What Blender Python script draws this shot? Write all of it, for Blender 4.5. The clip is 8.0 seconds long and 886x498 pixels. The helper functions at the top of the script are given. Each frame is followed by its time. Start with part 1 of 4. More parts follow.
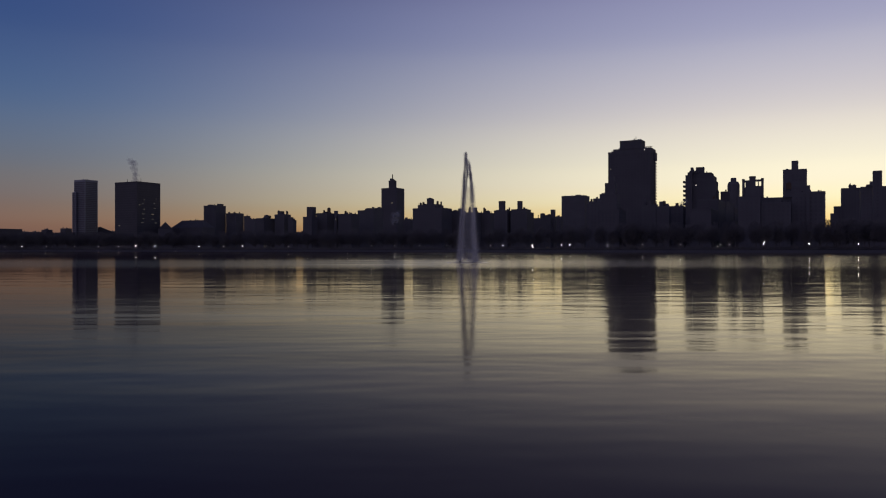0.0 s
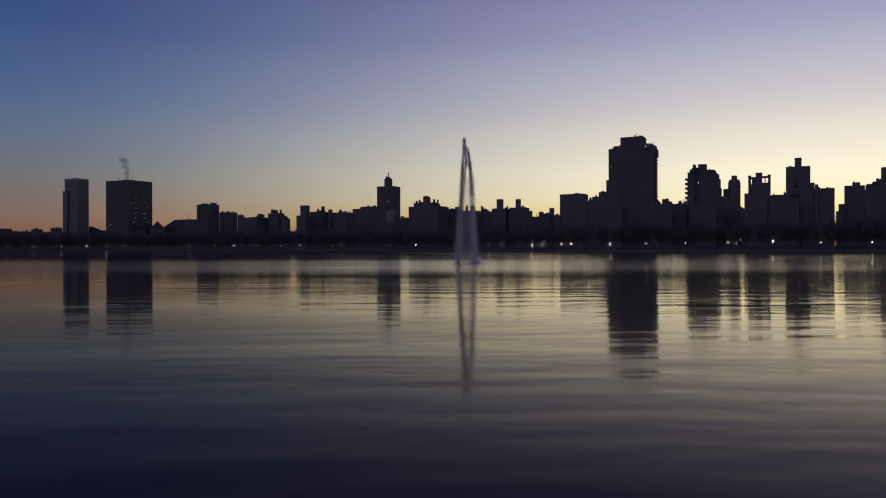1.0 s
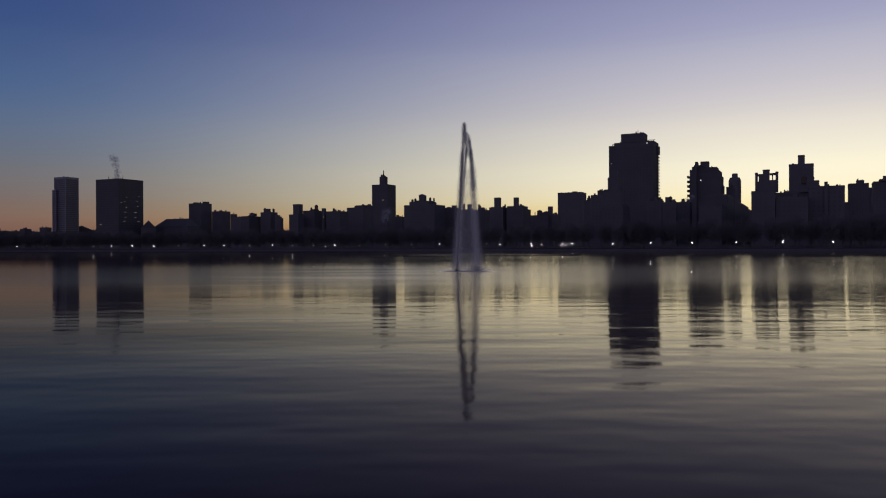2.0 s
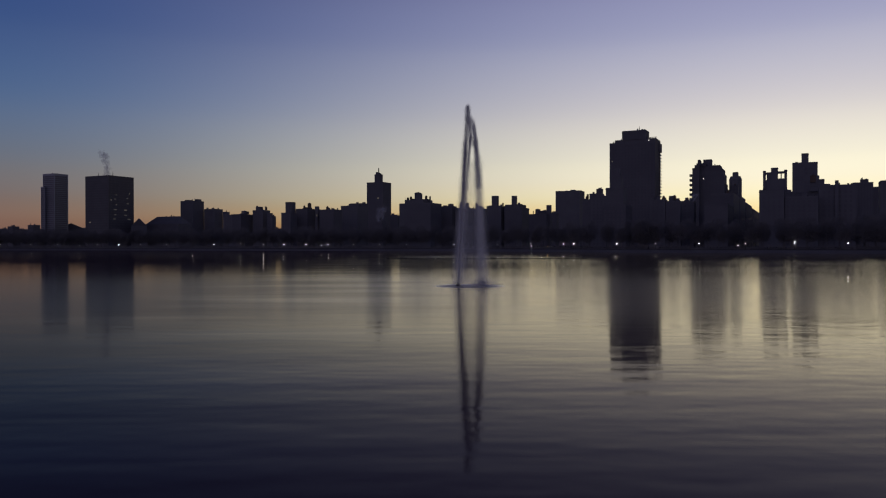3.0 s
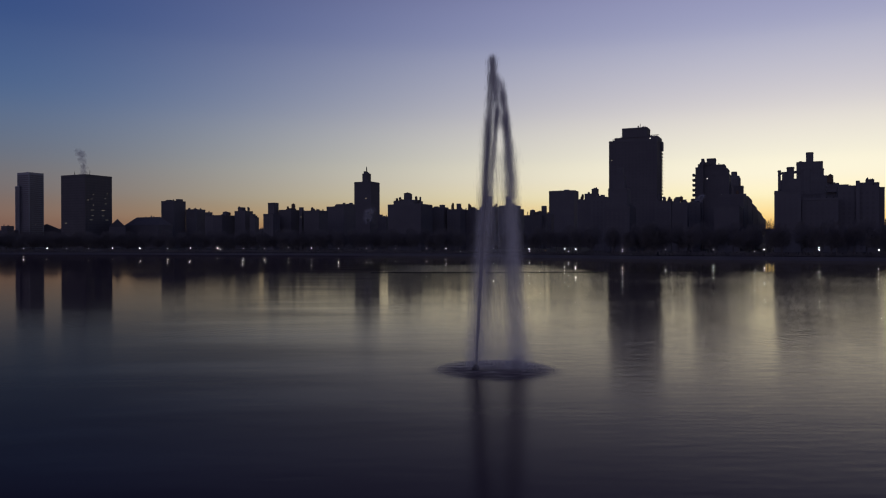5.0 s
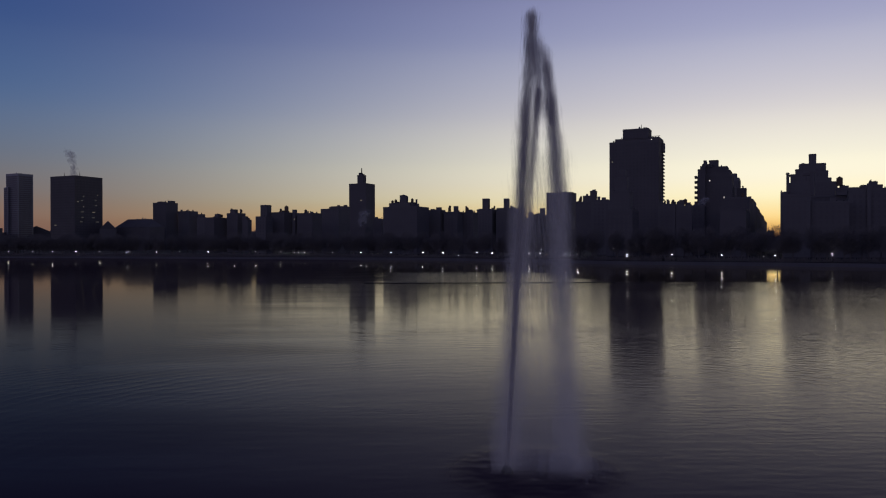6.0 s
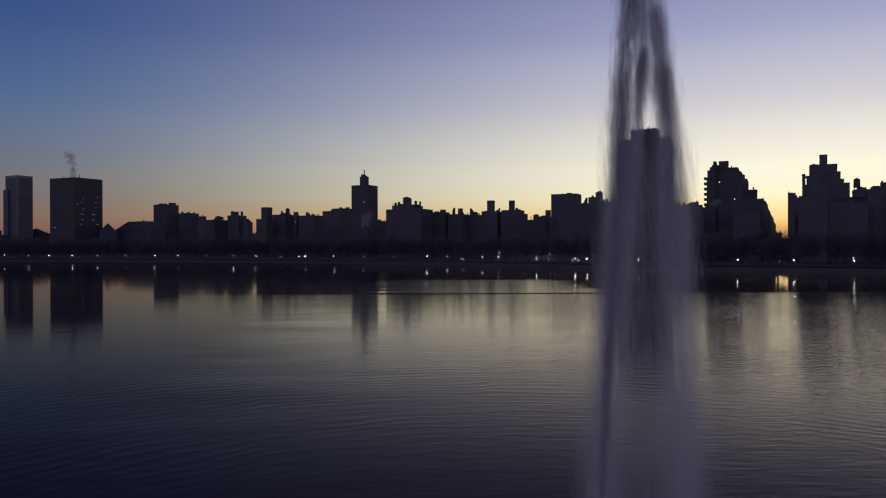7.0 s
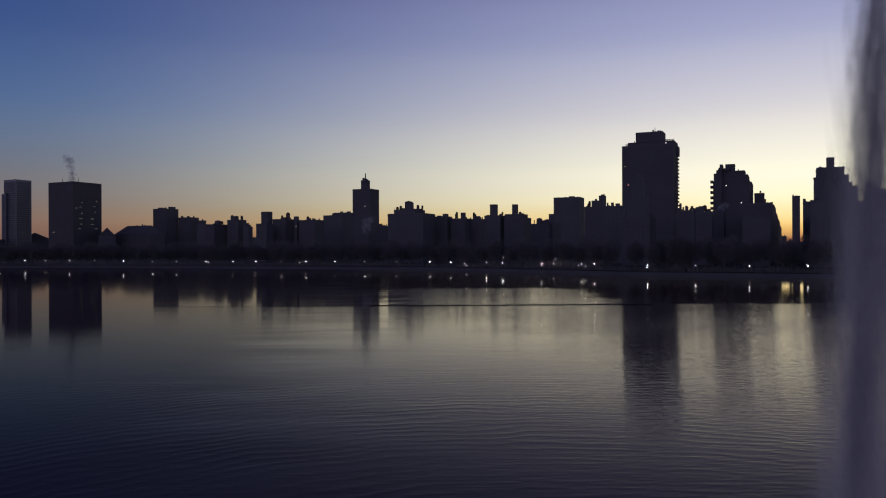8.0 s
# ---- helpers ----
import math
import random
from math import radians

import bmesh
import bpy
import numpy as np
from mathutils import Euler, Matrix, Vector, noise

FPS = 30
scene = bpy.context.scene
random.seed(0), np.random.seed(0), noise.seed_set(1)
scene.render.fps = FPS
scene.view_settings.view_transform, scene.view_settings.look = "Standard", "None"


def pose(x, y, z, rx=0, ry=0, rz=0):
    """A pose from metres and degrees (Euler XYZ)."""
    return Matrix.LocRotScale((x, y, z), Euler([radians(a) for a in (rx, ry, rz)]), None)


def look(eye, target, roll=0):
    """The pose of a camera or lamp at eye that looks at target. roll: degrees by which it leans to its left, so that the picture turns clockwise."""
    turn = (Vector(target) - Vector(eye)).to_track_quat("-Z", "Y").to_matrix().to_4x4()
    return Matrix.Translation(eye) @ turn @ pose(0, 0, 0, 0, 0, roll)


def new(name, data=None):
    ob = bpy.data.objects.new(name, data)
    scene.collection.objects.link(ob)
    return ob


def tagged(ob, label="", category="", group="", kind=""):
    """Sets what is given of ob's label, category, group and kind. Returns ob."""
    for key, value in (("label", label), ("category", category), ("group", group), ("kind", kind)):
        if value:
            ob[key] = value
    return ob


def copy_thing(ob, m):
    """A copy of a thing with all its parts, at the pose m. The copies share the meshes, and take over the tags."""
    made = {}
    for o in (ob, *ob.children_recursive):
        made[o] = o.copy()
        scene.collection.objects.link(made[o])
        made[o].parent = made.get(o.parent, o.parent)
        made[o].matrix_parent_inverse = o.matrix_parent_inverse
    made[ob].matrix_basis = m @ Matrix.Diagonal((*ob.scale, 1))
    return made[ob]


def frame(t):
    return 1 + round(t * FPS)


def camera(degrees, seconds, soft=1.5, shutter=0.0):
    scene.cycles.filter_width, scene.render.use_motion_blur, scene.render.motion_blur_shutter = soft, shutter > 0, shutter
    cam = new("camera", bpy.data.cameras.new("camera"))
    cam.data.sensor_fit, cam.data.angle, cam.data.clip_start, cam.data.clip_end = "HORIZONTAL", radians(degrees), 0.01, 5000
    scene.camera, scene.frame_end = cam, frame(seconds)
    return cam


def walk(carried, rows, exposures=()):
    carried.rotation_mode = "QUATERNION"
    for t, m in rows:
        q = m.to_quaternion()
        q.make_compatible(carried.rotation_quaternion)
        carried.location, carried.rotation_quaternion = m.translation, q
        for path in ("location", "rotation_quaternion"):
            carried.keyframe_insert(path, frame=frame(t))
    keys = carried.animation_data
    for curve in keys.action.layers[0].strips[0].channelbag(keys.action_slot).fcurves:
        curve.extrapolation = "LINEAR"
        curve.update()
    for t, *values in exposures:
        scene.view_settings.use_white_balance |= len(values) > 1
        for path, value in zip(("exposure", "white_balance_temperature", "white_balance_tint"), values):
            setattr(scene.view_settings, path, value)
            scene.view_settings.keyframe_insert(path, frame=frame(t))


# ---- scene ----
cam = camera(62.0, 8.0, soft=1.12, shutter=0.5)
PATH = [
    (0, (0.76, -1.46, 2.85), (0.77, 98.54, 2.82), -0.04),
    (0.5, (0.90, 8.23, 2.79), (1.10, 108.23, 2.73), -0.10),
    (1, (1.06, 18.17, 2.95), (1.48, 118.17, 2.81), -0.13),
    (1.5, (1.18, 28.32, 3.30), (1.84, 128.32, 3.11), -0.20),
    (3, (1.02, 59.45, 5.29), (2.48, 159.43, 4.73), -0.07),
    (3.5, (0.92, 69.80, 6.19), (2.69, 169.78, 5.59), -0.02),
    (4, (0.77, 80.00, 7.17), (2.84, 179.98, 6.53), -0.10),
    (4.5, (0.58, 89.95, 8.21), (2.99, 189.91, 7.52), -0.11),
    (6, (-0.13, 117.14, 11.44), (3.31, 217.08, 10.94), -0.06),
    (6.5, (-0.44, 124.90, 12.47), (2.80, 224.85, 12.08), -0.08),
    (7, (-0.84, 131.78, 13.43), (2.21, 231.74, 13.07), -0.11),
    (7.5, (-1.37, 137.63, 14.31), (1.57, 237.58, 14.07), -0.12),
    (8, (-2.11, 142.27, 15.08), (0.82, 242.23, 15.13), -0.20),
]
walk(cam, [(t, look(eye, target, roll)) for t, eye, target, roll in PATH],
     [(0.0, 0.0, 6900, 10), (4.0, 0.0, 6680, 10), (6.5, 0.02, 6580, 10), (8.0, 0.1, 6500, 10)])

# ---------------------------------------------------------------- sky before sunrise
SUN_TURN = 30.0   # degrees to the right of the view's first heading


def srgb(r, g, b):
    return tuple((c / 255 / 12.92 if c <= 10 else ((c / 255 + 0.055) / 1.055) ** 2.4) for c in (r, g, b)) + (1.0,)


def build_sky():
    world = bpy.data.worlds.new("dawn_sky")
    scene.world = world
    world.use_nodes = True
    nt = world.node_tree
    nt.nodes.clear()
    n = nt.nodes.new
    link = nt.links.new

    def maths(op, a, b=None, clamp=False):
        node = n("ShaderNodeMath")
        node.operation, node.use_clamp = op, clamp
        for i, v in enumerate((a, b)):
            if v is None:
                continue
            if isinstance(v, (int, float)):
                node.inputs[i].default_value = v
            else:
                link(v, node.inputs[i])
        return node.outputs[0]

    coord = n("ShaderNodeTexCoord")
    sep = n("ShaderNodeSeparateXYZ")
    link(coord.outputs["Generated"], sep.inputs[0])
    x, y, z = sep.outputs
    flat = maths("SQRT", maths("ADD", maths("ADD", maths("MULTIPLY", x, x), maths("MULTIPLY", y, y)), 0.0004))
    a = radians(SUN_TURN)
    toward = maths("DIVIDE", maths("ADD", maths("MULTIPLY", x, math.sin(a)), maths("MULTIPLY", y, math.cos(a))), flat)

    def ramp(stops):
        node = n("ShaderNodeValToRGB")
        node.color_ramp.interpolation = "CARDINAL"
        els = node.color_ramp.elements
        while len(els) < len(stops):
            els.new(0.5)
        for e, (p, c) in zip(els, stops):
            e.position, e.color = p, srgb(*c)
        height = maths("POWER", maths("MAXIMUM", z, 0.0), 0.5)
        link(height, node.inputs[0])
        return node.outputs[0]

    def at(el):
        return math.sqrt(el)

    glow = ramp([(at(0.0), (112, 80, 68)), (at(0.012), (178, 122, 82)), (at(0.03), (245, 204, 128)), (at(0.055), (253, 238, 188)), (at(0.08), (253, 245, 216)), (at(0.11), (245, 240, 220)),
                 (at(0.167), (216, 212, 212)), (at(0.25), (173, 175, 200)), (at(0.32), (141, 144, 183)), (at(0.42), (112, 113, 160)), (at(0.6), (68, 71, 115)), (1.0, (36, 42, 80))])
    dusk = ramp([(at(0.0), (98, 71, 70)), (at(0.03), (124, 97, 87)), (at(0.06), (118, 106, 105)), (at(0.1), (105, 110, 123)),
                 (at(0.167), (82, 104, 140)), (at(0.25), (60, 85, 134)), (at(0.32), (49, 71, 121)), (at(0.40), (32, 38, 72)), (at(0.6), (24, 27, 52)), (1.0, (24, 28, 54))])
    span = maths("DIVIDE", maths("SUBTRACT", toward, 0.42), 0.58, clamp=True)
    mix = n("ShaderNodeMix")
    mix.data_type = "RGBA"
    link(maths("POWER", span, 2.3), mix.inputs["Factor"])
    link(dusk, mix.inputs["A"])
    link(glow, mix.inputs["B"])
    # opposite the dawn: the pink band above the earth's shadow
    anti = ramp([(at(0.0), (98, 96, 120)), (at(0.04), (127, 118, 143)), (at(0.12), (144, 133, 153)), (at(0.25), (125, 122, 153)), (at(0.5), (80, 86, 128)), (1.0, (36, 42, 80))])
    west = n("ShaderNodeMapRange")
    west.interpolation_type = "SMOOTHSTEP"
    link(toward, west.inputs["Value"])
    for k, v in (("From Min", 0.35), ("From Max", -0.6), ("To Min", 0.0), ("To Max", 1.0)):
        west.inputs[k].default_value = v
    whole = n("ShaderNodeMix")
    whole.data_type = "RGBA"
    link(west.outputs[0], whole.inputs["Factor"])
    link(mix.outputs["Result"], whole.inputs["A"])
    link(anti, whole.inputs["B"])
    back = n("ShaderNodeBackground")
    link(whole.outputs["Result"], back.inputs["Color"])
    out = n("ShaderNodeOutputWorld")
    link(back.outputs[0], out.inputs[0])


build_sky()


# ---------------------------------------------------------------- materials
def material(name, colour, rough=0.8, metal=0.0, grain=8.0, stain=0.05, bump=0.1, spread=0.16):
    """A surface with fine grain, broad stains and a small tone shift from object to object."""
    m = bpy.data.materials.new(name)
    m.use_nodes = True
    nt = m.node_tree
    n, link = nt.nodes.new, nt.links.new
    bsdf = nt.nodes["Principled BSDF"]
    bsdf.inputs["Metallic"].default_value = metal
    bsdf.inputs["Specular IOR Level"].default_value = 0.08 if rough > 0.75 else 0.5
    co = n("ShaderNodeTexCoord")
    fine, broad = n("ShaderNodeTexNoise"), n("ShaderNodeTexNoise")
    fine.inputs["Scale"].default_value, broad.inputs["Scale"].default_value = grain, stain
    fine.inputs["Detail"].default_value = broad.inputs["Detail"].default_value = 4
    link(co.outputs["Object"], fine.inputs["Vector"])
    link(co.outputs["Object"], broad.inputs["Vector"])
    info = n("ShaderNodeObjectInfo")
    total = n("ShaderNodeMath")
    total.operation = "ADD"
    link(fine.outputs["Fac"], total.inputs[0])
    link(broad.outputs["Fac"], total.inputs[1])
    tone = n("ShaderNodeMapRange")
    for k, v in (("From Min", 0.6), ("From Max", 1.4), ("To Min", 1 - spread), ("To Max", 1 + spread)):
        tone.inputs[k].default_value = v
    link(total.outputs[0], tone.inputs["Value"])
    own = n("ShaderNodeMapRange")
    own.inputs["To Min"].default_value, own.inputs["To Max"].default_value = 0.92, 1.08
    link(info.outputs["Random"], own.inputs["Value"])
    times = n("ShaderNodeMath")
    times.operation = "MULTIPLY"
    link(tone.outputs[0], times.inputs[0])
    link(own.outputs[0], times.inputs[1])
    shade = n("ShaderNodeVectorMath")
    shade.operation = "SCALE"
    shade.inputs[0].default_value = colour
    link(times.outputs[0], shade.inputs["Scale"])
    link(shade.outputs[0], bsdf.inputs["Base Color"])
    r = n("ShaderNodeMapRange")
    r.inputs["To Min"].default_value, r.inputs["To Max"].default_value = max(0.02, rough - 0.1), min(1, rough + 0.1)
    link(fine.outputs["Fac"], r.inputs["Value"])
    link(r.outputs[0], bsdf.inputs["Roughness"])
    if bump:
        b = n("ShaderNodeBump")
        b.inputs["Strength"].default_value, b.inputs["Distance"].default_value = bump, 0.05
        link(fine.outputs["Fac"], b.inputs["Height"])
        link(b.outputs[0], bsdf.inputs["Normal"])
    return m


def light_material(name, colour, strength):
    m = bpy.data.materials.new(name)
    m.use_nodes = True
    nt = m.node_tree
    nt.nodes.clear()
    e, o = nt.nodes.new("ShaderNodeEmission"), nt.nodes.new("ShaderNodeOutputMaterial")
    e.inputs[0].default_value, e.inputs[1].default_value = (*colour, 1), strength
    nt.links.new(e.outputs[0], o.inputs[0])
    return m


def mist_material(name, colour, cover, through_light=0.5):
    """Fine spray: partly clear, the rest scatters light both ways."""
    m = bpy.data.materials.new(name)
    m.use_nodes = True
    nt = m.node_tree
    nt.nodes.clear()
    n, link = nt.nodes.new, nt.links.new
    d, t, c = n("ShaderNodeBsdfDiffuse"), n("ShaderNodeBsdfTranslucent"), n("ShaderNodeBsdfTransparent")
    d.inputs[0].default_value = t.inputs[0].default_value = (*colour, 1)
    a, b, o = n("ShaderNodeMixShader"), n("ShaderNodeMixShader"), n("ShaderNodeOutputMaterial")
    a.inputs[0].default_value, b.inputs[0].default_value = through_light, cover
    link(d.outputs[0], a.inputs[1])
    link(t.outputs[0], a.inputs[2])
    link(c.outputs[0], b.inputs[1])
    link(a.outputs[0], b.inputs[2])
    link(b.outputs[0], o.inputs[0])
    return m


FOUNTAIN = (4.35, 154.1)


def water_material():
    m = bpy.data.materials.new("lake_water")
    m.use_nodes = True
    nt = m.node_tree
    nt.nodes.clear()
    n, link = nt.nodes.new, nt.links.new

    def maths(op, a, b=None, clamp=False):
        node = n("ShaderNodeMath")
        node.operation, node.use_clamp = op, clamp
        for i, v in enumerate((a, b)):
            if v is None:
                continue
            if isinstance(v, (int, float)):
                node.inputs[i].default_value = v
            else:
                link(v, node.inputs[i])
        return node.outputs[0]

    def span(v, a, b, c, d, smooth=True):
        node = n("ShaderNodeMapRange")
        node.interpolation_type = "SMOOTHSTEP" if smooth else "LINEAR"
        link(v, node.inputs["Value"])
        for k, q in (("From Min", a), ("From Max", b), ("To Min", c), ("To Max", d)):
            node.inputs[k].default_value = q
        return node.outputs[0]

    co = n("ShaderNodeTexCoord")
    place = co.outputs["Object"]
    sep = n("ShaderNodeSeparateXYZ")
    link(place, sep.inputs[0])
    x, y, _ = sep.outputs

    def ripple(sx, sy, turn, scale, detail=2.0):
        mp = n("ShaderNodeMapping")
        mp.inputs["Scale"].default_value = (sx, sy, 1)
        mp.inputs["Rotation"].default_value = (0, 0, radians(turn))
        link(place, mp.inputs["Vector"])
        tx = n("ShaderNodeTexNoise")
        tx.inputs["Scale"].default_value, tx.inputs["Detail"].default_value = scale, detail
        link(mp.outputs[0], tx.inputs["Vector"])
        return tx.outputs["Fac"]

    patch = ripple(0.35, 1.0, 4, 0.022, 2)           # broad gusts
    long = ripple(0.25, 1.0, -5, 0.30, 3)            # swell with long crests
    swell = ripple(0.2, 1.0, 5, 0.075, 1)            # slow undulation
    short = ripple(0.17, 1.0, 3, 1.8, 3)             # wavelets
    fine = ripple(0.24, 1.0, -5, 3.1, 2)             # ripples
    # the strip towards the far bank lies sheltered and calm
    edge = maths("ADD", y, maths("MULTIPLY", ripple(1, 1, 0, 0.02, 2), 8.0))
    open_water = span(edge, 343.5, 345.5, 1.0, 0.0)
    # a breath of wind ruffles part of it, and the western side lies calmer
    drift = maths("ADD", x, maths("MULTIPLY", maths("SUBTRACT", ripple(0.25, 1, 0, 0.12, 3), 0.5), 44.0))
    ruffled = maths("MULTIPLY", maths("MULTIPLY", span(edge, 424.0, 436.0, 1.0, 0.0), maths("MULTIPLY", span(drift, -14.0, -4.0, 0.0, 1.0), span(drift, 44.0, 62.0, 1.0, 0.0))), 1.0)
    open_water = maths("MAXIMUM", open_water, ruffled)
    least = span(y, 200.0, 335.0, 0.6, 0.2)
    eastern = span(maths("ADD", x, maths("MULTIPLY", y, 0.12)), -46.0, 14.0, 0.0, 1.0)
    open_water = maths("MULTIPLY", open_water, maths("ADD", least, maths("MULTIPLY", maths("SUBTRACT", 1.0, least), eastern)))
    calm = maths("ADD", maths("MULTIPLY", open_water, 0.88), 0.12)
    gust = maths("MULTIPLY", span(patch, 0.35, 0.65, 0.7, 1.1), calm)
    # rings that run out from the fountain
    dx, dy = maths("SUBTRACT", x, FOUNTAIN[0] + 1.5), maths("SUBTRACT", y, FOUNTAIN[1])
    far = maths("SQRT", maths("ADD", maths("MULTIPLY", dx, dx), maths("MULTIPLY", dy, dy)))
    warp = maths("ADD", far, maths("MULTIPLY", ripple(1, 1, 0, 0.12, 2), 4.0))
    rings = maths("POWER", maths("ADD", maths("MULTIPLY", maths("SINE", maths("MULTIPLY", warp, 4.0)), 0.5), 0.5), 2.2)
    fade = maths("MULTIPLY", maths("MULTIPLY", span(far, 60.0, 95.0, 1.0, 0.0), span(far, 22.0, 38.0, 0.25, 1.0)), span(ripple(1, 1, 20, 0.09, 2), 0.42, 0.62, 0.35, 1.0))
    slow = maths("ADD", maths("MULTIPLY", long, 0.07), maths("MULTIPLY", swell, 0.07))
    chop = ripple(0.4, 1.0, 4, 0.75, 3)             # short steep crests
    slow = maths("ADD", slow, maths("MULTIPLY", chop, 0.030))
    slow = maths("MULTIPLY", slow, maths("MULTIPLY", span(y, 60.0, 125.0, 1.0, 0.36), span(y, 5.0, 18.0, 0.36, 0.74)))
    quick = maths("ADD", maths("MULTIPLY", short, 0.023), maths("MULTIPLY", fine, 0.012))
    # the wind that carries the spray off ruffles the water beside and behind the fountain
    lee = maths("ADD", maths("ADD", x, maths("MULTIPLY", y, -0.03)), maths("MULTIPLY", maths("SUBTRACT", ripple(0.3, 1, 0, 0.05, 2), 0.5), 40.0))
    windy = span(lee, -8.0, 24.0, 0.0, 1.0)
    quick = maths("MULTIPLY", quick, maths("MULTIPLY", maths("MULTIPLY", span(y, 45.0, 110.0, 0.20, 0.75), maths("ADD", 1.0, maths("MULTIPLY", span(x, 28.0, 70.0, 0.0, 0.5), span(y, 250.0, 330.0, 1.0, 0.0)))), maths("ADD", 0.4, maths("MULTIPLY", windy, 1.0))))
    quick = maths("MULTIPLY", quick, span(y, 130.0, 200.0, 0.7, 1.4))
    height = maths("MULTIPLY", maths("ADD", slow, quick), gust)
    height = maths("ADD", height, maths("MULTIPLY", maths("MULTIPLY", maths("MULTIPLY", rings, fade), span(dy, -14.0, 24.0, 0.12, 1.0)), 0.0075))
    churn = span(far, 2.2, 5.4, 1.0, 0.0)
    height = maths("ADD", height, maths("MULTIPLY", maths("MULTIPLY", ripple(0.7, 1, 0, 1.1, 1), churn), 0.12))
    bump = n("ShaderNodeBump")
    bump.inputs["Strength"].default_value, bump.inputs["Distance"].default_value = 1.0, 1.0
    link(height, bump.inputs["Height"])
    fres = n("ShaderNodeFresnel")
    fres.inputs["IOR"].default_value = 1.33
    link(bump.outputs[0], fres.inputs["Normal"])
    gloss, deep = n("ShaderNodeBsdfAnisotropic"), n("ShaderNodeBsdfDiffuse")
    gloss.distribution = "GGX"
    stirred = maths("ADD", span(y, 330.0, 350.0, 0.022, 0.052), maths("MULTIPLY", calm, maths("ADD", 0.016, maths("MULTIPLY", maths("ADD", span(y, 34.0, 56.0, 0.5, 0.22), span(y, 92.0, 128.0, 0.0, 0.78)), maths("MULTIPLY", span(y, 150.0, 230.0, 0.14, 0.045), maths("SUBTRACT", 1.0, maths("ADD", maths("MULTIPLY", windy, 0.35), span(x, 30.0, 80.0, 0.0, 0.35))))))))
    link(maths("ADD", stirred, maths("MULTIPLY", churn, 0.45)), gloss.inputs["Roughness"])
    link(bump.outputs[0], gloss.inputs["Normal"])
    gloss.inputs["Color"].default_value = (1.0, 0.93, 0.80, 1)
    deep.inputs["Color"].default_value = (0.052, 0.034, 0.056, 1)
    # weakens the mirror towards the west, painting the reflected sky dimmer there
    west_dimming = span(maths("ADD", drift, maths("MULTIPLY", y, 0.06)), -20.0, 12.0, 0.54, 1.0)
    mix, out = n("ShaderNodeMixShader"), n("ShaderNodeOutputMaterial")
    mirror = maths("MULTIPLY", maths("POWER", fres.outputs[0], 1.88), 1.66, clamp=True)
    link(maths("MULTIPLY", mirror, west_dimming), mix.inputs[0])
    link(deep.outputs[0], mix.inputs[1])
    link(gloss.outputs[0], mix.inputs[2])
    link(mix.outputs[0], out.inputs[0])
    return m


BRICK = material("brown_brick", (0.150, 0.146, 0.153), 0.85)
STONE = material("pale_limestone", (0.158, 0.155, 0.162), 0.85)
CONCRETE = material("grey_concrete", (0.165, 0.163, 0.17), 0.85)
DARK_STEEL = material("rust_dark_steel", (0.088, 0.085, 0.09), 0.6, 0.0)
CURTAIN = material("blue_grey_curtain_glass", (0.23, 0.245, 0.285), 0.35, 0.35, spread=0.15)
PANE = material("dark_window_glass", (0.148, 0.143, 0.149), 0.8, 0.0, bump=0.0)
TANK_WOOD = material("weathered_cedar", (0.16, 0.12, 0.09), 0.85)
ROOFING = material("tar_roof", (0.07, 0.07, 0.07), 0.9)
SLATE = material("slate_roof", (0.13, 0.126, 0.132), 0.85)
EARTH = material("winter_park_ground", (0.06, 0.057, 0.052), 0.95, grain=0.6, stain=0.02)
BANK = material("rubble_stone_bank", (0.115, 0.11, 0.112), 0.9, grain=1.2)
TRACK = material("cinder_track", (0.03, 0.027, 0.025), 0.95, grain=2.0)
BARK = material("grey_brown_bark", (0.17, 0.16, 0.155), 0.9, grain=5.0)
TWIGS = material("bare_twigs", (0.17, 0.162, 0.16), 0.95, bump=0.0)
IRON = material("black_cast_iron", (0.03, 0.03, 0.03), 0.5, 0.6)
LAMP_GLOW = light_material("lamp_globe_glow", (0.97, 0.96, 1.0), 26.0)
FAINT_GLOW = light_material("faint_lens_glow", (1.0, 0.9, 0.8), 0.8)
WARM_GLOW = light_material("sodium_glow", (1.0, 0.55, 0.22), 6.0)
ROOM_GLOW = light_material("room_glow", (1.0, 0.9, 0.74), 0.10)
ROSE_GLOW = light_material("rose_room_glow", (1.0, 0.45, 0.4), 0.2)
BRIGHT_GLOW = light_material("bright_room_glow", (1.0, 0.95, 0.88), 1.0)
DIM_GLOW = light_material("dim_room_glow", (0.95, 0.9, 0.85), 0.06)
SPRAY = mist_material("falling_spray", (0.85, 0.83, 0.83), 0.28)
ROPE = mist_material("falling_rope", (0.80, 0.78, 0.78), 0.42)
JET = mist_material("rising_jet", (0.64, 0.62, 0.61), 0.55, 0.35)
STEAM = mist_material("thin_steam", (0.85, 0.85, 0.88), 0.13, 0.6)
WISP = mist_material("faint_steam", (0.85, 0.85, 0.9), 0.07, 0.4)
WATER = water_material()


# ---------------------------------------------------------------- helpers for parts
def part(name, bm, mat, parent=None, label="", kind="", smooth=False):
    me = bpy.data.meshes.new(name)
    bm.to_mesh(me)
    bm.free()
    me.materials.append(mat)
    if smooth:
        me.polygons.foreach_set("use_smooth", [True] * len(me.polygons))
    ob = new(name, me)
    if parent is not None:
        ob.parent = parent
    return tagged(ob, label, "", "", kind)


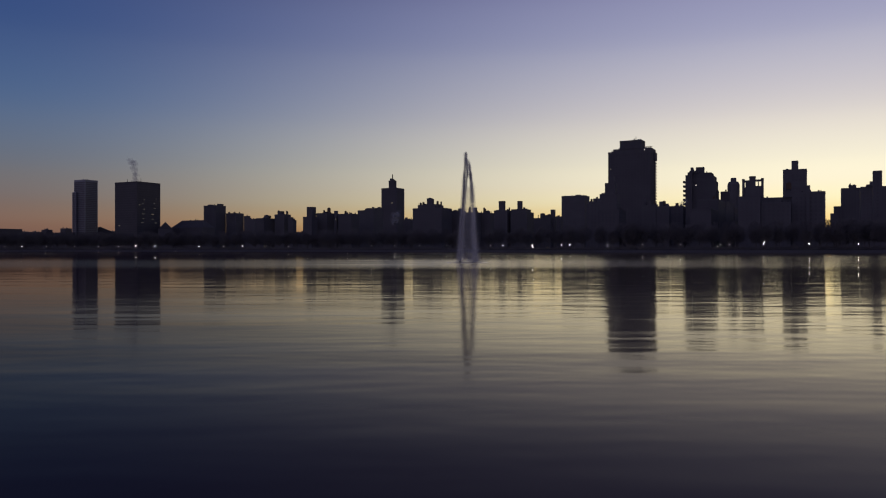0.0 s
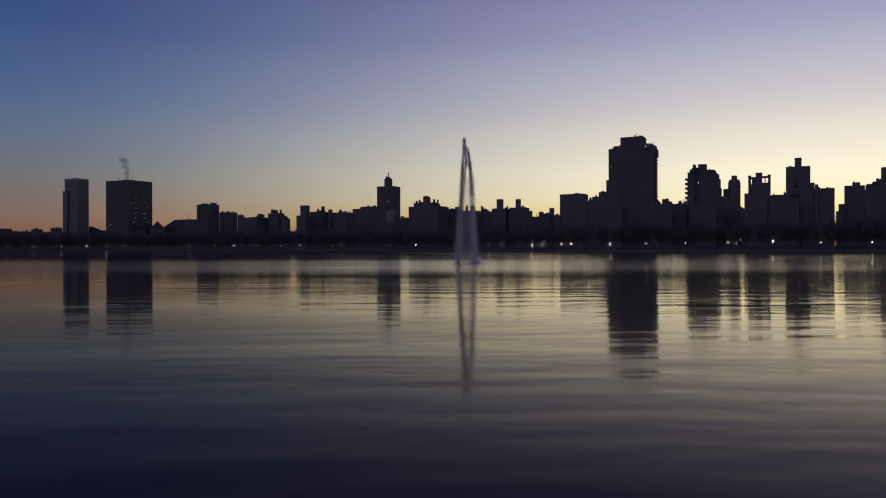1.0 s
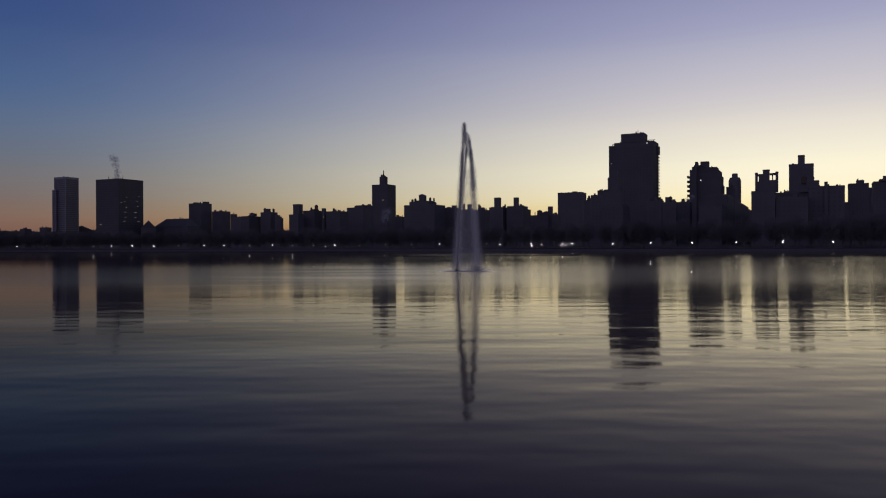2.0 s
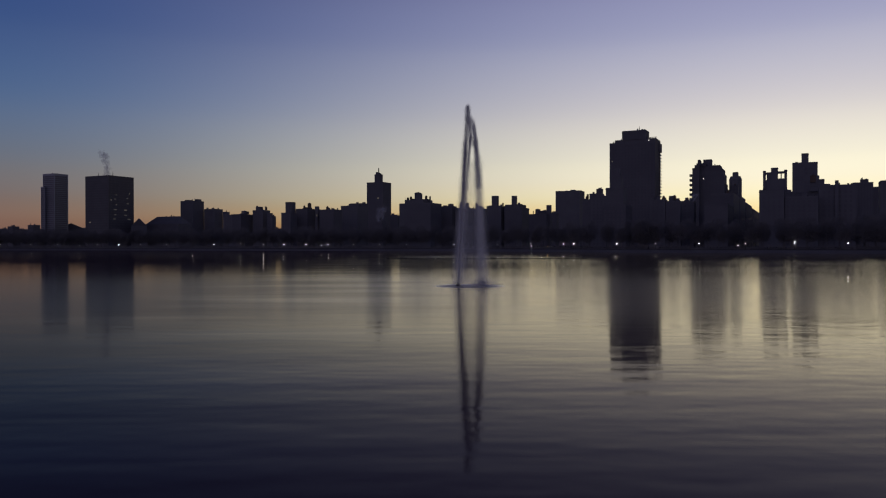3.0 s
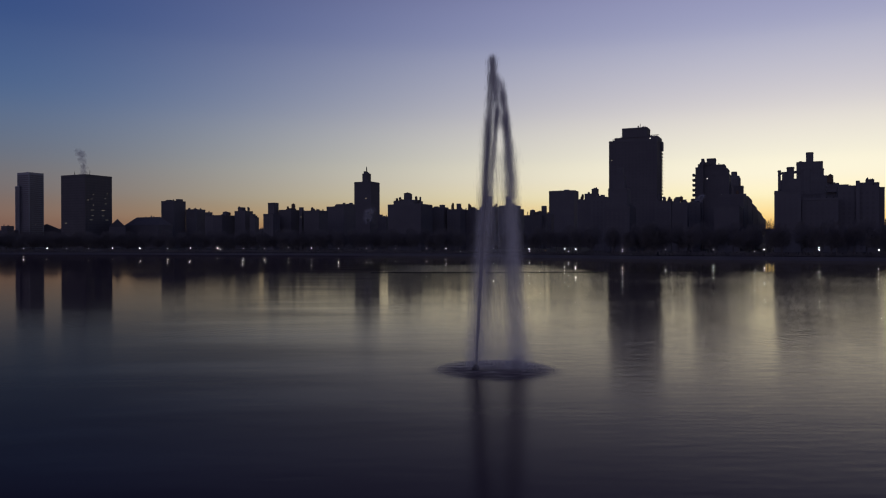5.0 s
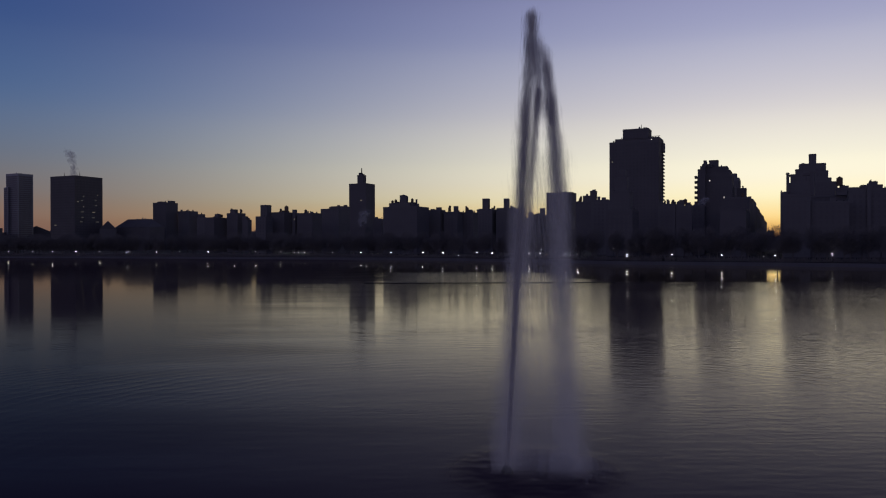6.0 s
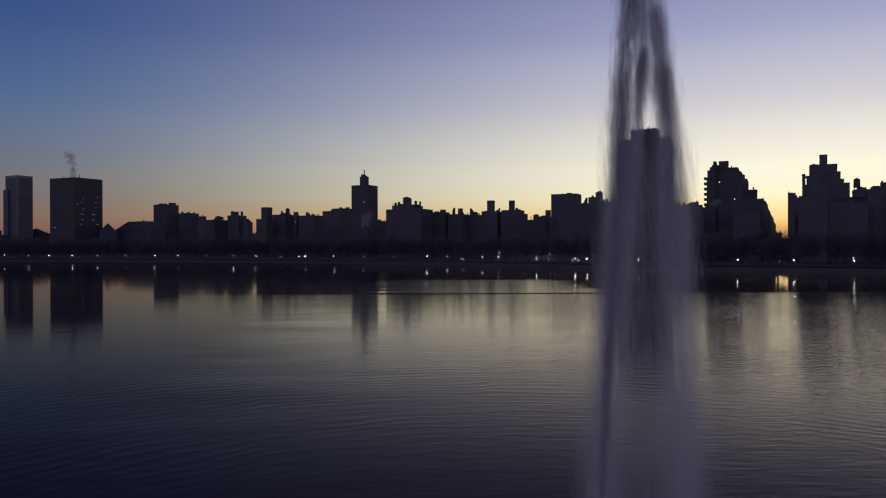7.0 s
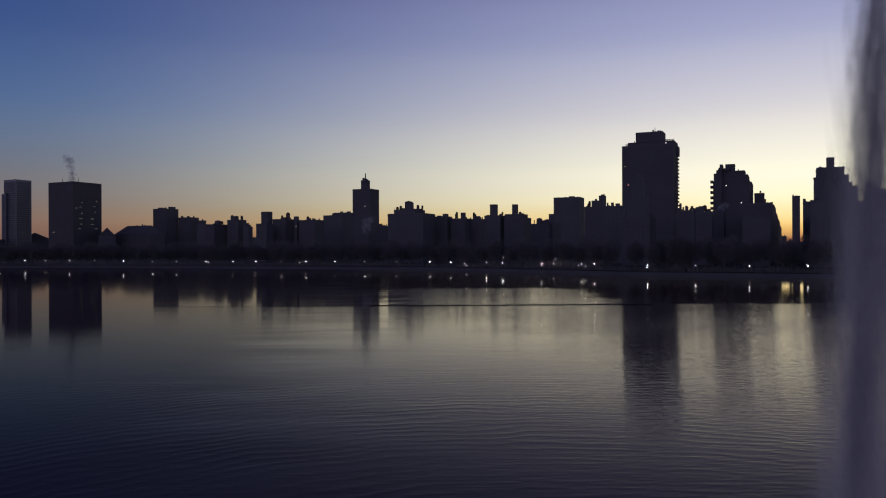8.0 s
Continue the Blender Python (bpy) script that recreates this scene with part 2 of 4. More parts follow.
def mesh_part(name, verts, faces, mat, parent=None, label="", kind=""):
    me = bpy.data.meshes.new(name)
    me.from_pydata(verts, [], faces)
    me.materials.append(mat)
    ob = new(name, me)
    if parent is not None:
        ob.parent = parent
    return tagged(ob, label, "", "", kind)


def thing(name, x, y, z=0.0, turn=0.0, label="", category="", group="", kind=""):
    ob = new(name)
    ob.matrix_basis = pose(x, y, z, 0, 0, turn)
    return tagged(ob, label, category, group, kind)


def add_box(bm, x, y, z0, z1, a, b, shrink=0.0):
    """A block round (x, y), a by b, from z0 to z1, drawn in at the top by shrink."""
    lo = [bm.verts.new((x + sx * a / 2, y + sy * b / 2, z0)) for sx, sy in ((-1, -1), (1, -1), (1, 1), (-1, 1))]
    hi = [bm.verts.new((x + sx * (a / 2 - shrink), y + sy * (b / 2 - shrink), z1)) for sx, sy in ((-1, -1), (1, -1), (1, 1), (-1, 1))]
    bm.faces.new(lo[::-1])
    bm.faces.new(hi)
    for i in range(4):
        j = (i + 1) % 4
        bm.faces.new((lo[i], lo[j], hi[j], hi[i]))


def add_rim(bm, x, y, z0, z1, a, b, t):
    """A closed square rim, t thick."""
    loops = []
    for z, d in ((z0, 0), (z1, 0), (z1, t), (z0, t)):
        loops.append([bm.verts.new((x + sx * (a / 2 - d), y + sy * (b / 2 - d), z)) for sx, sy in ((-1, -1), (1, -1), (1, 1), (-1, 1))])
    for k in range(4):
        p, q = loops[k], loops[(k + 1) % 4]
        for i in range(4):
            j = (i + 1) % 4
            bm.faces.new((p[i], p[j], q[j], q[i]))


def add_tube(bm, points, radii, sides=8, cap=True):
    """A round tube through the points."""
    rings = []
    for i, p in enumerate(points):
        p = Vector(p)
        d = Vector(points[min(i + 1, len(points) - 1)]) - Vector(points[max(i - 1, 0)])
        d.normalize()
        side = d.cross(Vector((0.31, 0.95, 0.05)))
        side.normalize()
        up = side.cross(d)
        rings.append([bm.verts.new(p + radii[i] * (math.cos(k * math.tau / sides) * side + math.sin(k * math.tau / sides) * up)) for k in range(sides)])
    for r, s in zip(rings, rings[1:]):
        for k in range(sides):
            bm.faces.new((r[k], r[(k + 1) % sides], s[(k + 1) % sides], s[k]))
    if cap:
        bm.faces.new(rings[0][::-1])
        bm.faces.new(rings[-1])


# ---------------------------------------------------------------- the lake, its bank and the ground
SHORE = [(-720, 0), (-715, 250), (-690, 480), (-630, 690), (-560, 790), (-488, 816), (-448, 826), (-414, 824), (-384, 818), (-337, 806), (-290, 797),
         (-232, 777), (-181, 757), (-135, 736), (-93, 724), (-45, 702), (4, 684), (62, 622), (124, 547), (147, 535), (194, 507), (239, 474), (262, 456), (300, 420),
         (390, 330), (470, 190), (500, 40), (480, -110), (330, -200), (0, -230), (-330, -210), (-600, -150)]


def ring(points, per=6):
    """The closed smooth line through the points."""
    out = []
    k = len(points)
    for i in range(k):
        p0, p1, p2, p3 = (Vector(points[(i + j) % k]) for j in (-1, 0, 1, 2))
        for s in range(per):
            t = s / per
            out.append(0.5 * (2 * p1 + (p2 - p0) * t + (2 * p0 - 5 * p1 + 4 * p2 - p3) * t * t + (3 * p1 - p0 - 3 * p2 + p3) * t ** 3))
    return out


def build_ground():
    line = ring(SHORE)
    k = len(line)
    mid = Vector((-90, 300))
    normals = []
    for i in range(k):
        d = line[(i + 1) % k] - line[i - 1]
        nn = Vector((-d.y, d.x)).normalized()
        normals.append(nn if nn.dot(line[i] - mid) > 0 else -nn)
    levels = [(-14, -5.0), (-1.2, -0.6), (0.0, 0.25), (1.6, 2.0)]
    outer = [(1.6, 2.0), (2.4, 2.15), (7.0, 2.2), (14, 2.3), (40, 3.2), (70, 3.4)]
    verts, faces, mats = [], [], []

    def add_ring(off, z):
        base = len(verts)
        for p, nn in zip(line, normals):
            q = p + nn * off
            verts.append((q.x, q.y, z))
        return base

    rings = [add_ring(o, z) for o, z in levels] + [add_ring(o, z) for o, z in outer[1:]]
    kind = [1, 1, 1, 2, 2, 0, 0, 0]
    base = len(verts)
    for p in line:
        d = (p - mid).normalized() * 900 + p
        verts.append((d.x, d.y, 3.6))
    rings.append(base)
    base = len(verts)
    for p in line:
        d = (p - mid).normalized() * 4700
        verts.append((d.x + mid.x, d.y + mid.y, 3.6))
    rings.append(base)
    for a, b, m in zip(rings, rings[1:], kind + [0, 0]):
        for i in range(k):
            j = (i + 1) % k
            faces.append((a + j, a + i, b + i, b + j))
            mats.append(m)
    c = len(verts)
    verts.append((mid.x, mid.y, -7))
    for i in range(k):
        faces.append((rings[0] + (i + 1) % k, rings[0] + i, c))
        mats.append(0)
    me = bpy.data.meshes.new("ground")
    me.from_pydata(verts, [], faces)
    for m in (EARTH, BANK, TRACK):
        me.materials.append(m)
    me.polygons.foreach_set("material_index", mats)
    me.validate()
    ob = new("ground", me)
    tagged(ob, "dark winter park ground with a stone bank and a running track", "ground", "", "structure")
    # the water's sheet, tucked just under the bank
    wv = [(p.x + nn.x * 0.4, p.y + nn.y * 0.4, 0.0) for p, nn in zip(line, normals)]
    wm = bpy.data.meshes.new("water")
    wm.from_pydata(wv + [(mid.x, mid.y, 0.0)], [], [((i + 1) % k, i, k) for i in range(k)])
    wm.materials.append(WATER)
    w = new("water", wm)
    tagged(w, "still lake water with faint ripples mirroring the dawn sky", "water", "", "structure")
    return line, normals


LINE, OUTWARD = build_ground()


# ---------------------------------------------------------------- buildings
GRID = -27.0      # degrees by which the streets are turned


def tank(parent, x, y, z, r=1.8, h=3.6, legs=2.5):
    """A round wooden roof tank with a cone lid on steel legs."""
    bm = bmesh.new()
    add_tube(bm, [(x, y, z + legs), (x, y, z + legs + h)], [r, r * 0.96], 12)
    add_tube(bm, [(x, y, z + legs + h), (x, y, z + legs + h + r * 0.7)], [r * 1.08, 0.08], 12)
    t = part("water_tank", bm, TANK_WOOD, parent, "weathered wooden roof tank")
    bm = bmesh.new()
    for sx, sy in ((-1, -1), (1, -1), (1, 1), (-1, 1)):
        add_box(bm, x + sx * r * 0.65, y + sy * r * 0.65, z, z + legs, 0.22, 0.22)
    add_box(bm, x, y, z + legs - 0.3, z + legs, r * 1.8, r * 1.8)
    part("tank_stand", bm, IRON, t, "steel stand")


def mast(parent, x, y, z, h, r=0.25, name="antenna"):
    bm = bmesh.new()
    add_tube(bm, [(x, y, z), (x, y, z + h * 0.6), (x, y, z + h)], [r, r * 0.7, r * 0.3], 6)
    part(name, bm, IRON, parent)


def windows(parent, mat, boxes, bay=3.4, storey=3.3, wide=1.5, tall=1.9, lit=0, seed=1, sides=(0, 1), glow=None):
    """Window panes with sills on the faces towards the lake and towards the south."""
    rnd = random.Random(seed)
    verts, faces, sv, sf, spots = [], [], [], [], []
    for x, y, a, b, z0, z1 in boxes:
        if z1 - z0 < 6:
            continue
        for side in sides:
            run = a if side == 0 else b
            count = int((run - 1.2) // bay)
            rows = int((z1 - z0 - 2.2) // storey)
            for i in range(count):
                s = (i - (count - 1) / 2) * bay
                for j in range(rows):
                    zc = z0 + 2.2 + j * storey
                    w = wide / 2

                    def at(u, v, out):
                        return (x + u, y - b / 2 - out, v) if side == 0 else (x + a / 2 + out, y + u, v)
                    k = len(verts)
                    verts += [at(s - w, zc, 0.02), at(s + w, zc, 0.02), at(s + w, zc + tall, 0.02), at(s - w, zc + tall, 0.02)]
                    faces.append((k, k + 1, k + 2, k + 3))
                    k = len(sv)
                    sv += [at(s - w - .1, zc - .18, 0.0), at(s + w + .1, zc - .18, 0.0), at(s + w + .1, zc - .18, 0.14), at(s - w - .1, zc - .18, 0.14),
                           at(s - w - .1, zc, 0.0), at(s + w + .1, zc, 0.0), at(s + w + .1, zc, 0.14), at(s - w - .1, zc, 0.14)]
                    sf += [(k, k + 1, k + 2, k + 3), (k + 4, k + 7, k + 6, k + 5), (k + 3, k + 2, k + 6, k + 7), (k, k + 3, k + 7, k + 4), (k + 1, k + 5, k + 6, k + 2)]
                    spots.append((at, s, zc, w))
    if faces:
        mesh_part("glazing", verts, faces, PANE, parent, "rows of dark window panes", "stuff")
        mesh_part("sill_course", sv, sf, mat, parent, "rows of stone sills", "stuff")
    for at, s, zc, w in rnd.sample(spots, min(lit, len(spots))):
        mesh_part("lit_window", [at(s - w, zc, 0.05), at(s + w, zc, 0.05), at(s + w, zc + tall, 0.05), at(s - w, zc + tall, 0.05)], [(0, 1, 2, 3)],
                  glow or rnd.choice((ROOM_GLOW, DIM_GLOW)), parent, "lit window")


def rooftop(ob, mat, done, seed):
    """Chimneys, stair huts and vents, differing from roof to roof."""
    rnd = random.Random(seed * 7 + 1)
    for x, y, a, b, z0, z1 in done:
        if min(a, b) < 8:
            continue
        for i in range(rnd.randint(3, 6)):
            u, v = x + rnd.uniform(-0.42, 0.42) * a, y + rnd.uniform(-0.4, 0.3) * b
            if any(abs(u - q[0]) < q[2] / 2 + 1.2 and abs(v - q[1]) < q[3] / 2 + 1.2 and q[5] > z1 + 0.5 for q in done):
                continue
            kind = rnd.random()
            bm = bmesh.new()
            if kind < 0.45:
                h = rnd.uniform(1.6, 3.4)
                add_box(bm, u, v, z1 - 0.8, z1 - 0.8 + h, rnd.uniform(0.7, 1.6), rnd.uniform(0.6, 1.0), 0.05)
                part("chimney", bm, BRICK, ob)
            elif kind < 0.8:
                h = rnd.uniform(2.2, 4.2)
                w = rnd.uniform(1.8, 3.4)
                add_box(bm, u, v, z1 - 0.8, z1 - 0.8 + h, w, rnd.uniform(1.8, 2.6))
                part("stair_hut", bm, mat, ob)
            else:
                add_tube(bm, [(u, v, z1 - 0.8), (u, v, z1 + 0.6), (u, v, z1 + 0.9)], [0.35, 0.35, 0.5], 8)
                part("roof_vent", bm, IRON, ob)


def roof_bits(ob, mat, done, bits):
    """Single huts, chimneys, tanks and aerials: place along the front, width, top and kind."""
    for u, w, top, kind in bits:
        under = [q for q in done if abs(u - q[0]) < q[2] / 2 + 0.3 and q[5] < top - 0.3]
        if not under:
            continue
        q = max(under, key=lambda r: r[5])
        u = min(max(u, q[0] - q[2] / 2 + w / 2), q[0] + q[2] / 2 - w / 2) if w < q[2] else q[0]
        z, y = q[5] - 0.78, q[1]
        deep = min(max(w, 1.0), q[3] * 0.6)
        bm = bmesh.new()
        if kind == "antenna":
            bm.free()
            mast(ob, u, y, z, top - z, 0.22)
        elif kind == "water_tank":
            bm.free()
            r = min(w / 2, q[3] * 0.3)
            legs = max(0.6, (top - z) * 0.3)
            tank(ob, u, y, z, r, max(0.8, top - z - legs - r * 0.7), legs)
        elif kind == "gabled_hut":
            peak = min(w * 0.22, (top - z) * 0.4)
            add_box(bm, u, y, z, top - peak, w, deep)
            v = [bm.verts.new(p) for p in ((u - w * .56, y - deep * .55, top - peak), (u + w * .56, y - deep * .55, top - peak), (u + w * .56, y + deep * .55, top - peak),
                                           (u - w * .56, y + deep * .55, top - peak), (u, y, top))]
            for f in ((0, 1, 4), (1, 2, 4), (2, 3, 4), (3, 0, 4), (3, 2, 1, 0)):
                bm.faces.new([v[i] for i in f])
            part("roof_hut", bm, mat, ob)
        elif kind == "chimney":
            add_box(bm, u, y, z, top - 0.35, w, min(deep, 1.6))
            add_box(bm, u, y, top - 0.35, top - 0.2, w + 0.25, min(deep, 1.6) + 0.25)
            for d in (-0.25, 0.25):
                add_tube(bm, [(u + d * w, y, top - 0.2), (u + d * w, y, top + 0.15)], [0.16, 0.13], 6)
            part("chimney", bm, BRICK, ob)
        else:
            add_box(bm, u, y, z, top - 0.2, w, deep)
            add_box(bm, u, y, top - 0.2, top, w + 0.3, deep + 0.3)
            part("stair_hut", bm, mat, ob)


def building(label, mat, tiers, category="building", name="apartment_building", lit=0, seed=1, tanks=(), glow=None, bay=3.4, storey=3.3, wide=1.5, tall=1.9, sides=(0, 1), bits=()):
    """tiers: centre x, y, length along the avenue, depth, top, all in metres; the first one stands on the ground, those on its roof start there."""
    x0, y0 = tiers[0][0], tiers[0][1]
    ob = thing(name, x0, y0, 3.0, GRID, label, category, "buildings along the park")
    c, s = math.cos(radians(-GRID)), math.sin(radians(-GRID))
    done = []
    for i, (x, y, a, b, top) in enumerate(tiers):
        dx, dy = x - x0, y - y0
        lx, ly = dx * c - dy * s, dx * s + dy * c
        z0 = 0.0
        for qx, qy, qa, qb, _, qtop in done:
            if abs(lx - qx) < qa / 2 and abs(ly - qy) < qb / 2 and top - 3 > qtop:
                z0 = max(z0, qtop - 0.4)
        z1 = top - 2.2
        bm = bmesh.new()
        add_box(bm, lx, ly, z0, z1 - 0.9, a, b)
        part("wall" if i == 0 else "upper_storey" if z1 - z0 > 7 else "penthouse", bm, mat, ob)
        bm = bmesh.new()
        add_rim(bm, lx, ly, z1 - 0.9, z1, a, b, 0.35)
        part("parapet", bm, mat, ob)
        if min(a, b) > 5:
            bm = bmesh.new()
            add_rim(bm, lx, ly, z1 - 1.7, z1 - 1.25, a + 0.5, b + 0.5, 0.24)
            part("cornice", bm, mat, ob)
        if min(a, b) > 2.0:
            bm = bmesh.new()
            add_box(bm, lx, ly, z1 - 0.9, z1 - 0.75, a - 0.74, b - 0.74)
            part("roof", bm, ROOFING, ob)
        done.append((lx, ly, a, b, z0, z1))
    windows(ob, mat, [(q[0], q[1], q[2], q[3], q[4], q[5]) for q in done], bay, storey, wide, tall, lit, seed, sides, glow)
    rooftop(ob, mat, done, seed)
    for k, u, v, r, h in tanks:
        q = done[k]
        tank(ob, q[0] + u * q[2], q[1] + v * q[3], q[5] - 0.8, r, h, 1.6)
    roof_bits(ob, mat, done, bits)
    return ob, done


def lit(ob, q, side, u, z, w, h, glow):
    """One lit window on a building's park (0) or south (1) face."""
    if side == 0:
        v = [(q[0] + u + s * w / 2, q[1] - q[3] / 2 - 0.06, z + t * h) for s, t in ((-1, 0), (1, 0), (1, 1), (-1, 1))]
    else:
        v = [(q[0] + q[2] / 2 + 0.06, q[1] + u + s * w / 2, z + t * h) for s, t in ((-1, 0), (1, 0), (1, 1), (-1, 1))]
    mesh_part("lit_window", v, [(0, 1, 2, 3)], glow, ob, "lit window")


def hospital_tower():
    """The dark box-shaped tower with lit office windows and a steam vent."""
    ob, done = building("dark steel-clad hospital tower with scattered lit windows", DARK_STEEL, [(-540.3, 1306.0, 55.8, 50.2, 119.0)], "tower", "hospital_tower",
                        0, 5, bay=2.6, storey=4.1, wide=1.2, tall=2.4)
    q = done[0]
    # lit strips on the south and park faces
    for side, u, z, w in ((1, -20.2, 76, 2.4), (1, -10.3, 68.5, 2.0), (1, 15.9, 88, 2.0), (1, 8.0, 60.5, 5.5), (0, -16.6, 40, 5.0)):
        lit(ob, q, side, u, z, w, 1.1, ROOM_GLOW)
    for side, u, z, w in ((1, -12.3, 60.5, 6.0), (1, -14.4, 45, 5.0), (1, -10.2, 85, 2.5), (1, 13.0, 71.4, 4.0), (1, 15.0, 45.5, 6.0), (1, -12.0, 52, 4.0), (1, 8.0, 52, 5.0), (1, 12.0, 80, 3.0), (1, -13.0, 78, 3.0)):
        lit(ob, q, side, u, z, w, 1.0, DIM_GLOW)
    for u, v, h in ((0, -22, 6.5), (22, -12, 8.0)):
        mast(ob, q[0] + u, q[1] + v, q[5] - 0.8, h, 0.5)
    bm = bmesh.new()
    add_tube(bm, [(q[0] + 4, q[1] - 8, q[5] - 0.8), (q[0] + 4, q[1] - 8, q[5] + 2.0)], [2.4, 2.2], 12)
    part("roof_vent", bm, IRON, ob)


def glass_tower():
    ob, done = building("slim blue-grey glass apartment tower", CURTAIN, [(-665.5, 1374.9, 30.1, 27.1, 130.2), (-680.3, 1368.5, 10.4, 9.3, 107.3)], "tower", "glass_tower",
                        0, 8, bay=2.2, storey=3.4, wide=1.9, tall=2.7)
    lit(ob, done[0], 1, -2.1, 39.0, 1.4, 1.4, ROOM_GLOW)


def balcony_tower():
    """The tall tower with a stack of balconies on its southern corner and a stepped crown."""
    ob, done = building("tall dark brick apartment tower with stacked corner balconies", BRICK,
                        [(217.4, 843.1, 47.3, 30.0, 112.0), (220.8, 845.1, 42.6, 26.0, 115.6), (217.6, 841.6, 24.8, 18.0, 124.8)], "tower", "apartment_tower", 0, 9)
    q = done[0]
    lit(ob, q, 0, -20.8, 89.8, 1.2, 1.2, ROOM_GLOW)
    lit(ob, q, 0, -17.7, 71.9, 1.4, 1.6, ROSE_GLOW)
    # the floodlight on the crown, shown as a small bright pane
    lit(ob, done[1], 0, 14.0, done[1][5] - 2.6, 0.9, 0.9, BRIGHT_GLOW)
    for j in range(30):
        bm = bmesh.new()
        z = 5 + j * 3.4
        add_box(bm, q[0] + q[2] / 2 + 0.7, q[1] + q[3] / 2 - 5, z, z + 0.3, 1.4, 9)
        add_box(bm, q[0] + q[2] / 2 + 1.32, q[1] + q[3] / 2 - 5, z + 0.3, z + 1.35, 0.16, 9)
        for v in (-4.4, 4.4):
            add_box(bm, q[0] + q[2] / 2 + 0.7, q[1] + q[3] / 2 - 5 + v, z + 0.3, z + 1.35, 1.4, 0.16)
        part("balcony", bm, CONCRETE, ob)
    # a deeper loggia under the crown
    bm = bmesh.new()
    add_box(bm, q[0] + q[2] / 2 + 0.9, q[1] + q[3] / 2 - 6, q[5] - 9.5, q[5] - 0.5, 1.8, 11)
    part("loggia", bm, BRICK, ob)
    mast(ob, done[2][0] + 4.0, done[2][1], done[2][5] - 0.8, 6.0, 0.5)
    # open steel frames of the roof terraces
    for u, v, wide, high in ((q[2] / 2 - 8.5, 4.0, 10.5, 6.6), (-q[2] / 2 + 7.0, -8.0, 9.0, 2.4)):
        bm = bmesh.new()
        posts = 5
        for i in range(posts):
            add_box(bm, q[0] + u + (i / (posts - 1) - 0.5) * wide, q[1] + v, q[5] - 0.8, q[5] + high, 0.45, 0.45)
        add_box(bm, q[0] + u + 0.6, q[1] + v, q[5] + high - 0.5, q[5] + high, wide + 2.4, 0.7)
        add_box(bm, q[0] + u, q[1] + v, q[5] + high * 0.45, q[5] + high * 0.45 + 0.35, wide + 0.5, 0.4)
        part("roof_frame", bm, IRON, ob)
    bm = bmesh.new()
    add_box(bm, q[0] + q[2] / 2 - 8.0, q[1] + 6.0, q[5] - 0.8, q[5] + 4.8, 8.0, 9.0)
    part("plant_room", bm, BRICK, ob)


def terrace_tower():
    """The stepped tower with balconies along its northern edge."""
    ob, done = building("stepped brick apartment tower with balconies along one edge", BRICK,
                        [(299.4, 848.8, 32.3, 28.0, 78.9), (299.4, 848.1, 28.9, 26.0, 84.3), (298.9, 847.0, 23.0, 22.0, 88.3), (297.4, 848.3, 8.5, 7.9, 95.6), (289.0, 843.5, 9.5, 9.0, 91.0), (282.0, 840.0, 7.0, 9.0, 85.6), (282.8, 839.4, 4.9, 5.5, 88.8), (284.8, 839.0, 2.8, 3.6, 94.4)],
                        "tower", "apartment_tower", 0, 10)
    q = done[0]
    lit(ob, q, 0, -4.4, 71.6, 0.9, 1.0, BRIGHT_GLOW)
    lit(ob, q, 0, 9.1, 54.8, 0.9, 1.0, BRIGHT_GLOW)
    for j in range(9):
        bm = bmesh.new()
        z = 34.3 + j * 5.1
        add_box(bm, q[0] - q[2] / 2 - 1.3, q[1] - q[3] / 2 + 4, z, z + 0.4, 2.6, 8)
        add_box(bm, q[0] - q[2] / 2 - 2.5, q[1] - q[3] / 2 + 4, z + 0.4, z + 2.4, 0.2, 8)
        for v in (0.1, 7.9):
            add_box(bm, q[0] - q[2] / 2 - 1.3, q[1] - q[3] / 2 + v, z + 0.4, z + 2.4, 2.6, 0.2)
        part("balcony", bm, CONCRETE, ob)


def round_tower():
    """A tower with cut corners and a lantern top."""
    ob = thing("apartment_tower", 507.2, 1283.2, 3.0, GRID, "slender grey tower with rounded corners and a lantern top", "tower", "buildings along the park")
    bm = bmesh.new()
    add_tube(bm, [(0, 0, 0), (0, 0, 111), (0, 0, 113), (0, 0, 116)], [10.6, 10.6, 9.6, 8.4], 8)
    part("wall", bm, CONCRETE, ob)
    bm = bmesh.new()
    add_tube(bm, [(0, 0, 116), (0, 0, 122), (0, 0, 123)], [5.2, 5.0, 3.8], 8)
    part("lantern", bm, CONCRETE, ob)
    for j in range(30):
        bm = bmesh.new()
        add_tube(bm, [(0, 0, 10 + j * 3.4), (0, 0, 10.5 + j * 3.4)], [11.0, 11.0], 8)
        part("string_course", bm, STONE, ob)


def spire_tower():
    ob, done = building("tall dark brick tower with a square top and mast", BRICK, [(-75.3, 1120.6, 26.4, 23.8, 93.8), (-75.7, 1119.6, 9.0, 8.1, 105.7)], "tower", "apartment_tower", 0, 12)
    lit(ob, done[0], 0, 5.7, 68.2, 3.0, 1.3, ROOM_GLOW)
    bm = bmesh.new()
    z = done[1][5]
    add_tube(bm, [(done[1][0], done[1][1], z - 0.8), (done[1][0], done[1][1], z + 2.5), (done[1][0], done[1][1], z + 3), (done[1][0], done[1][1], z + 9.5)], [2.6, 1.6, 0.8, 0.6], 8)
    part("spire", bm, IRON, ob)


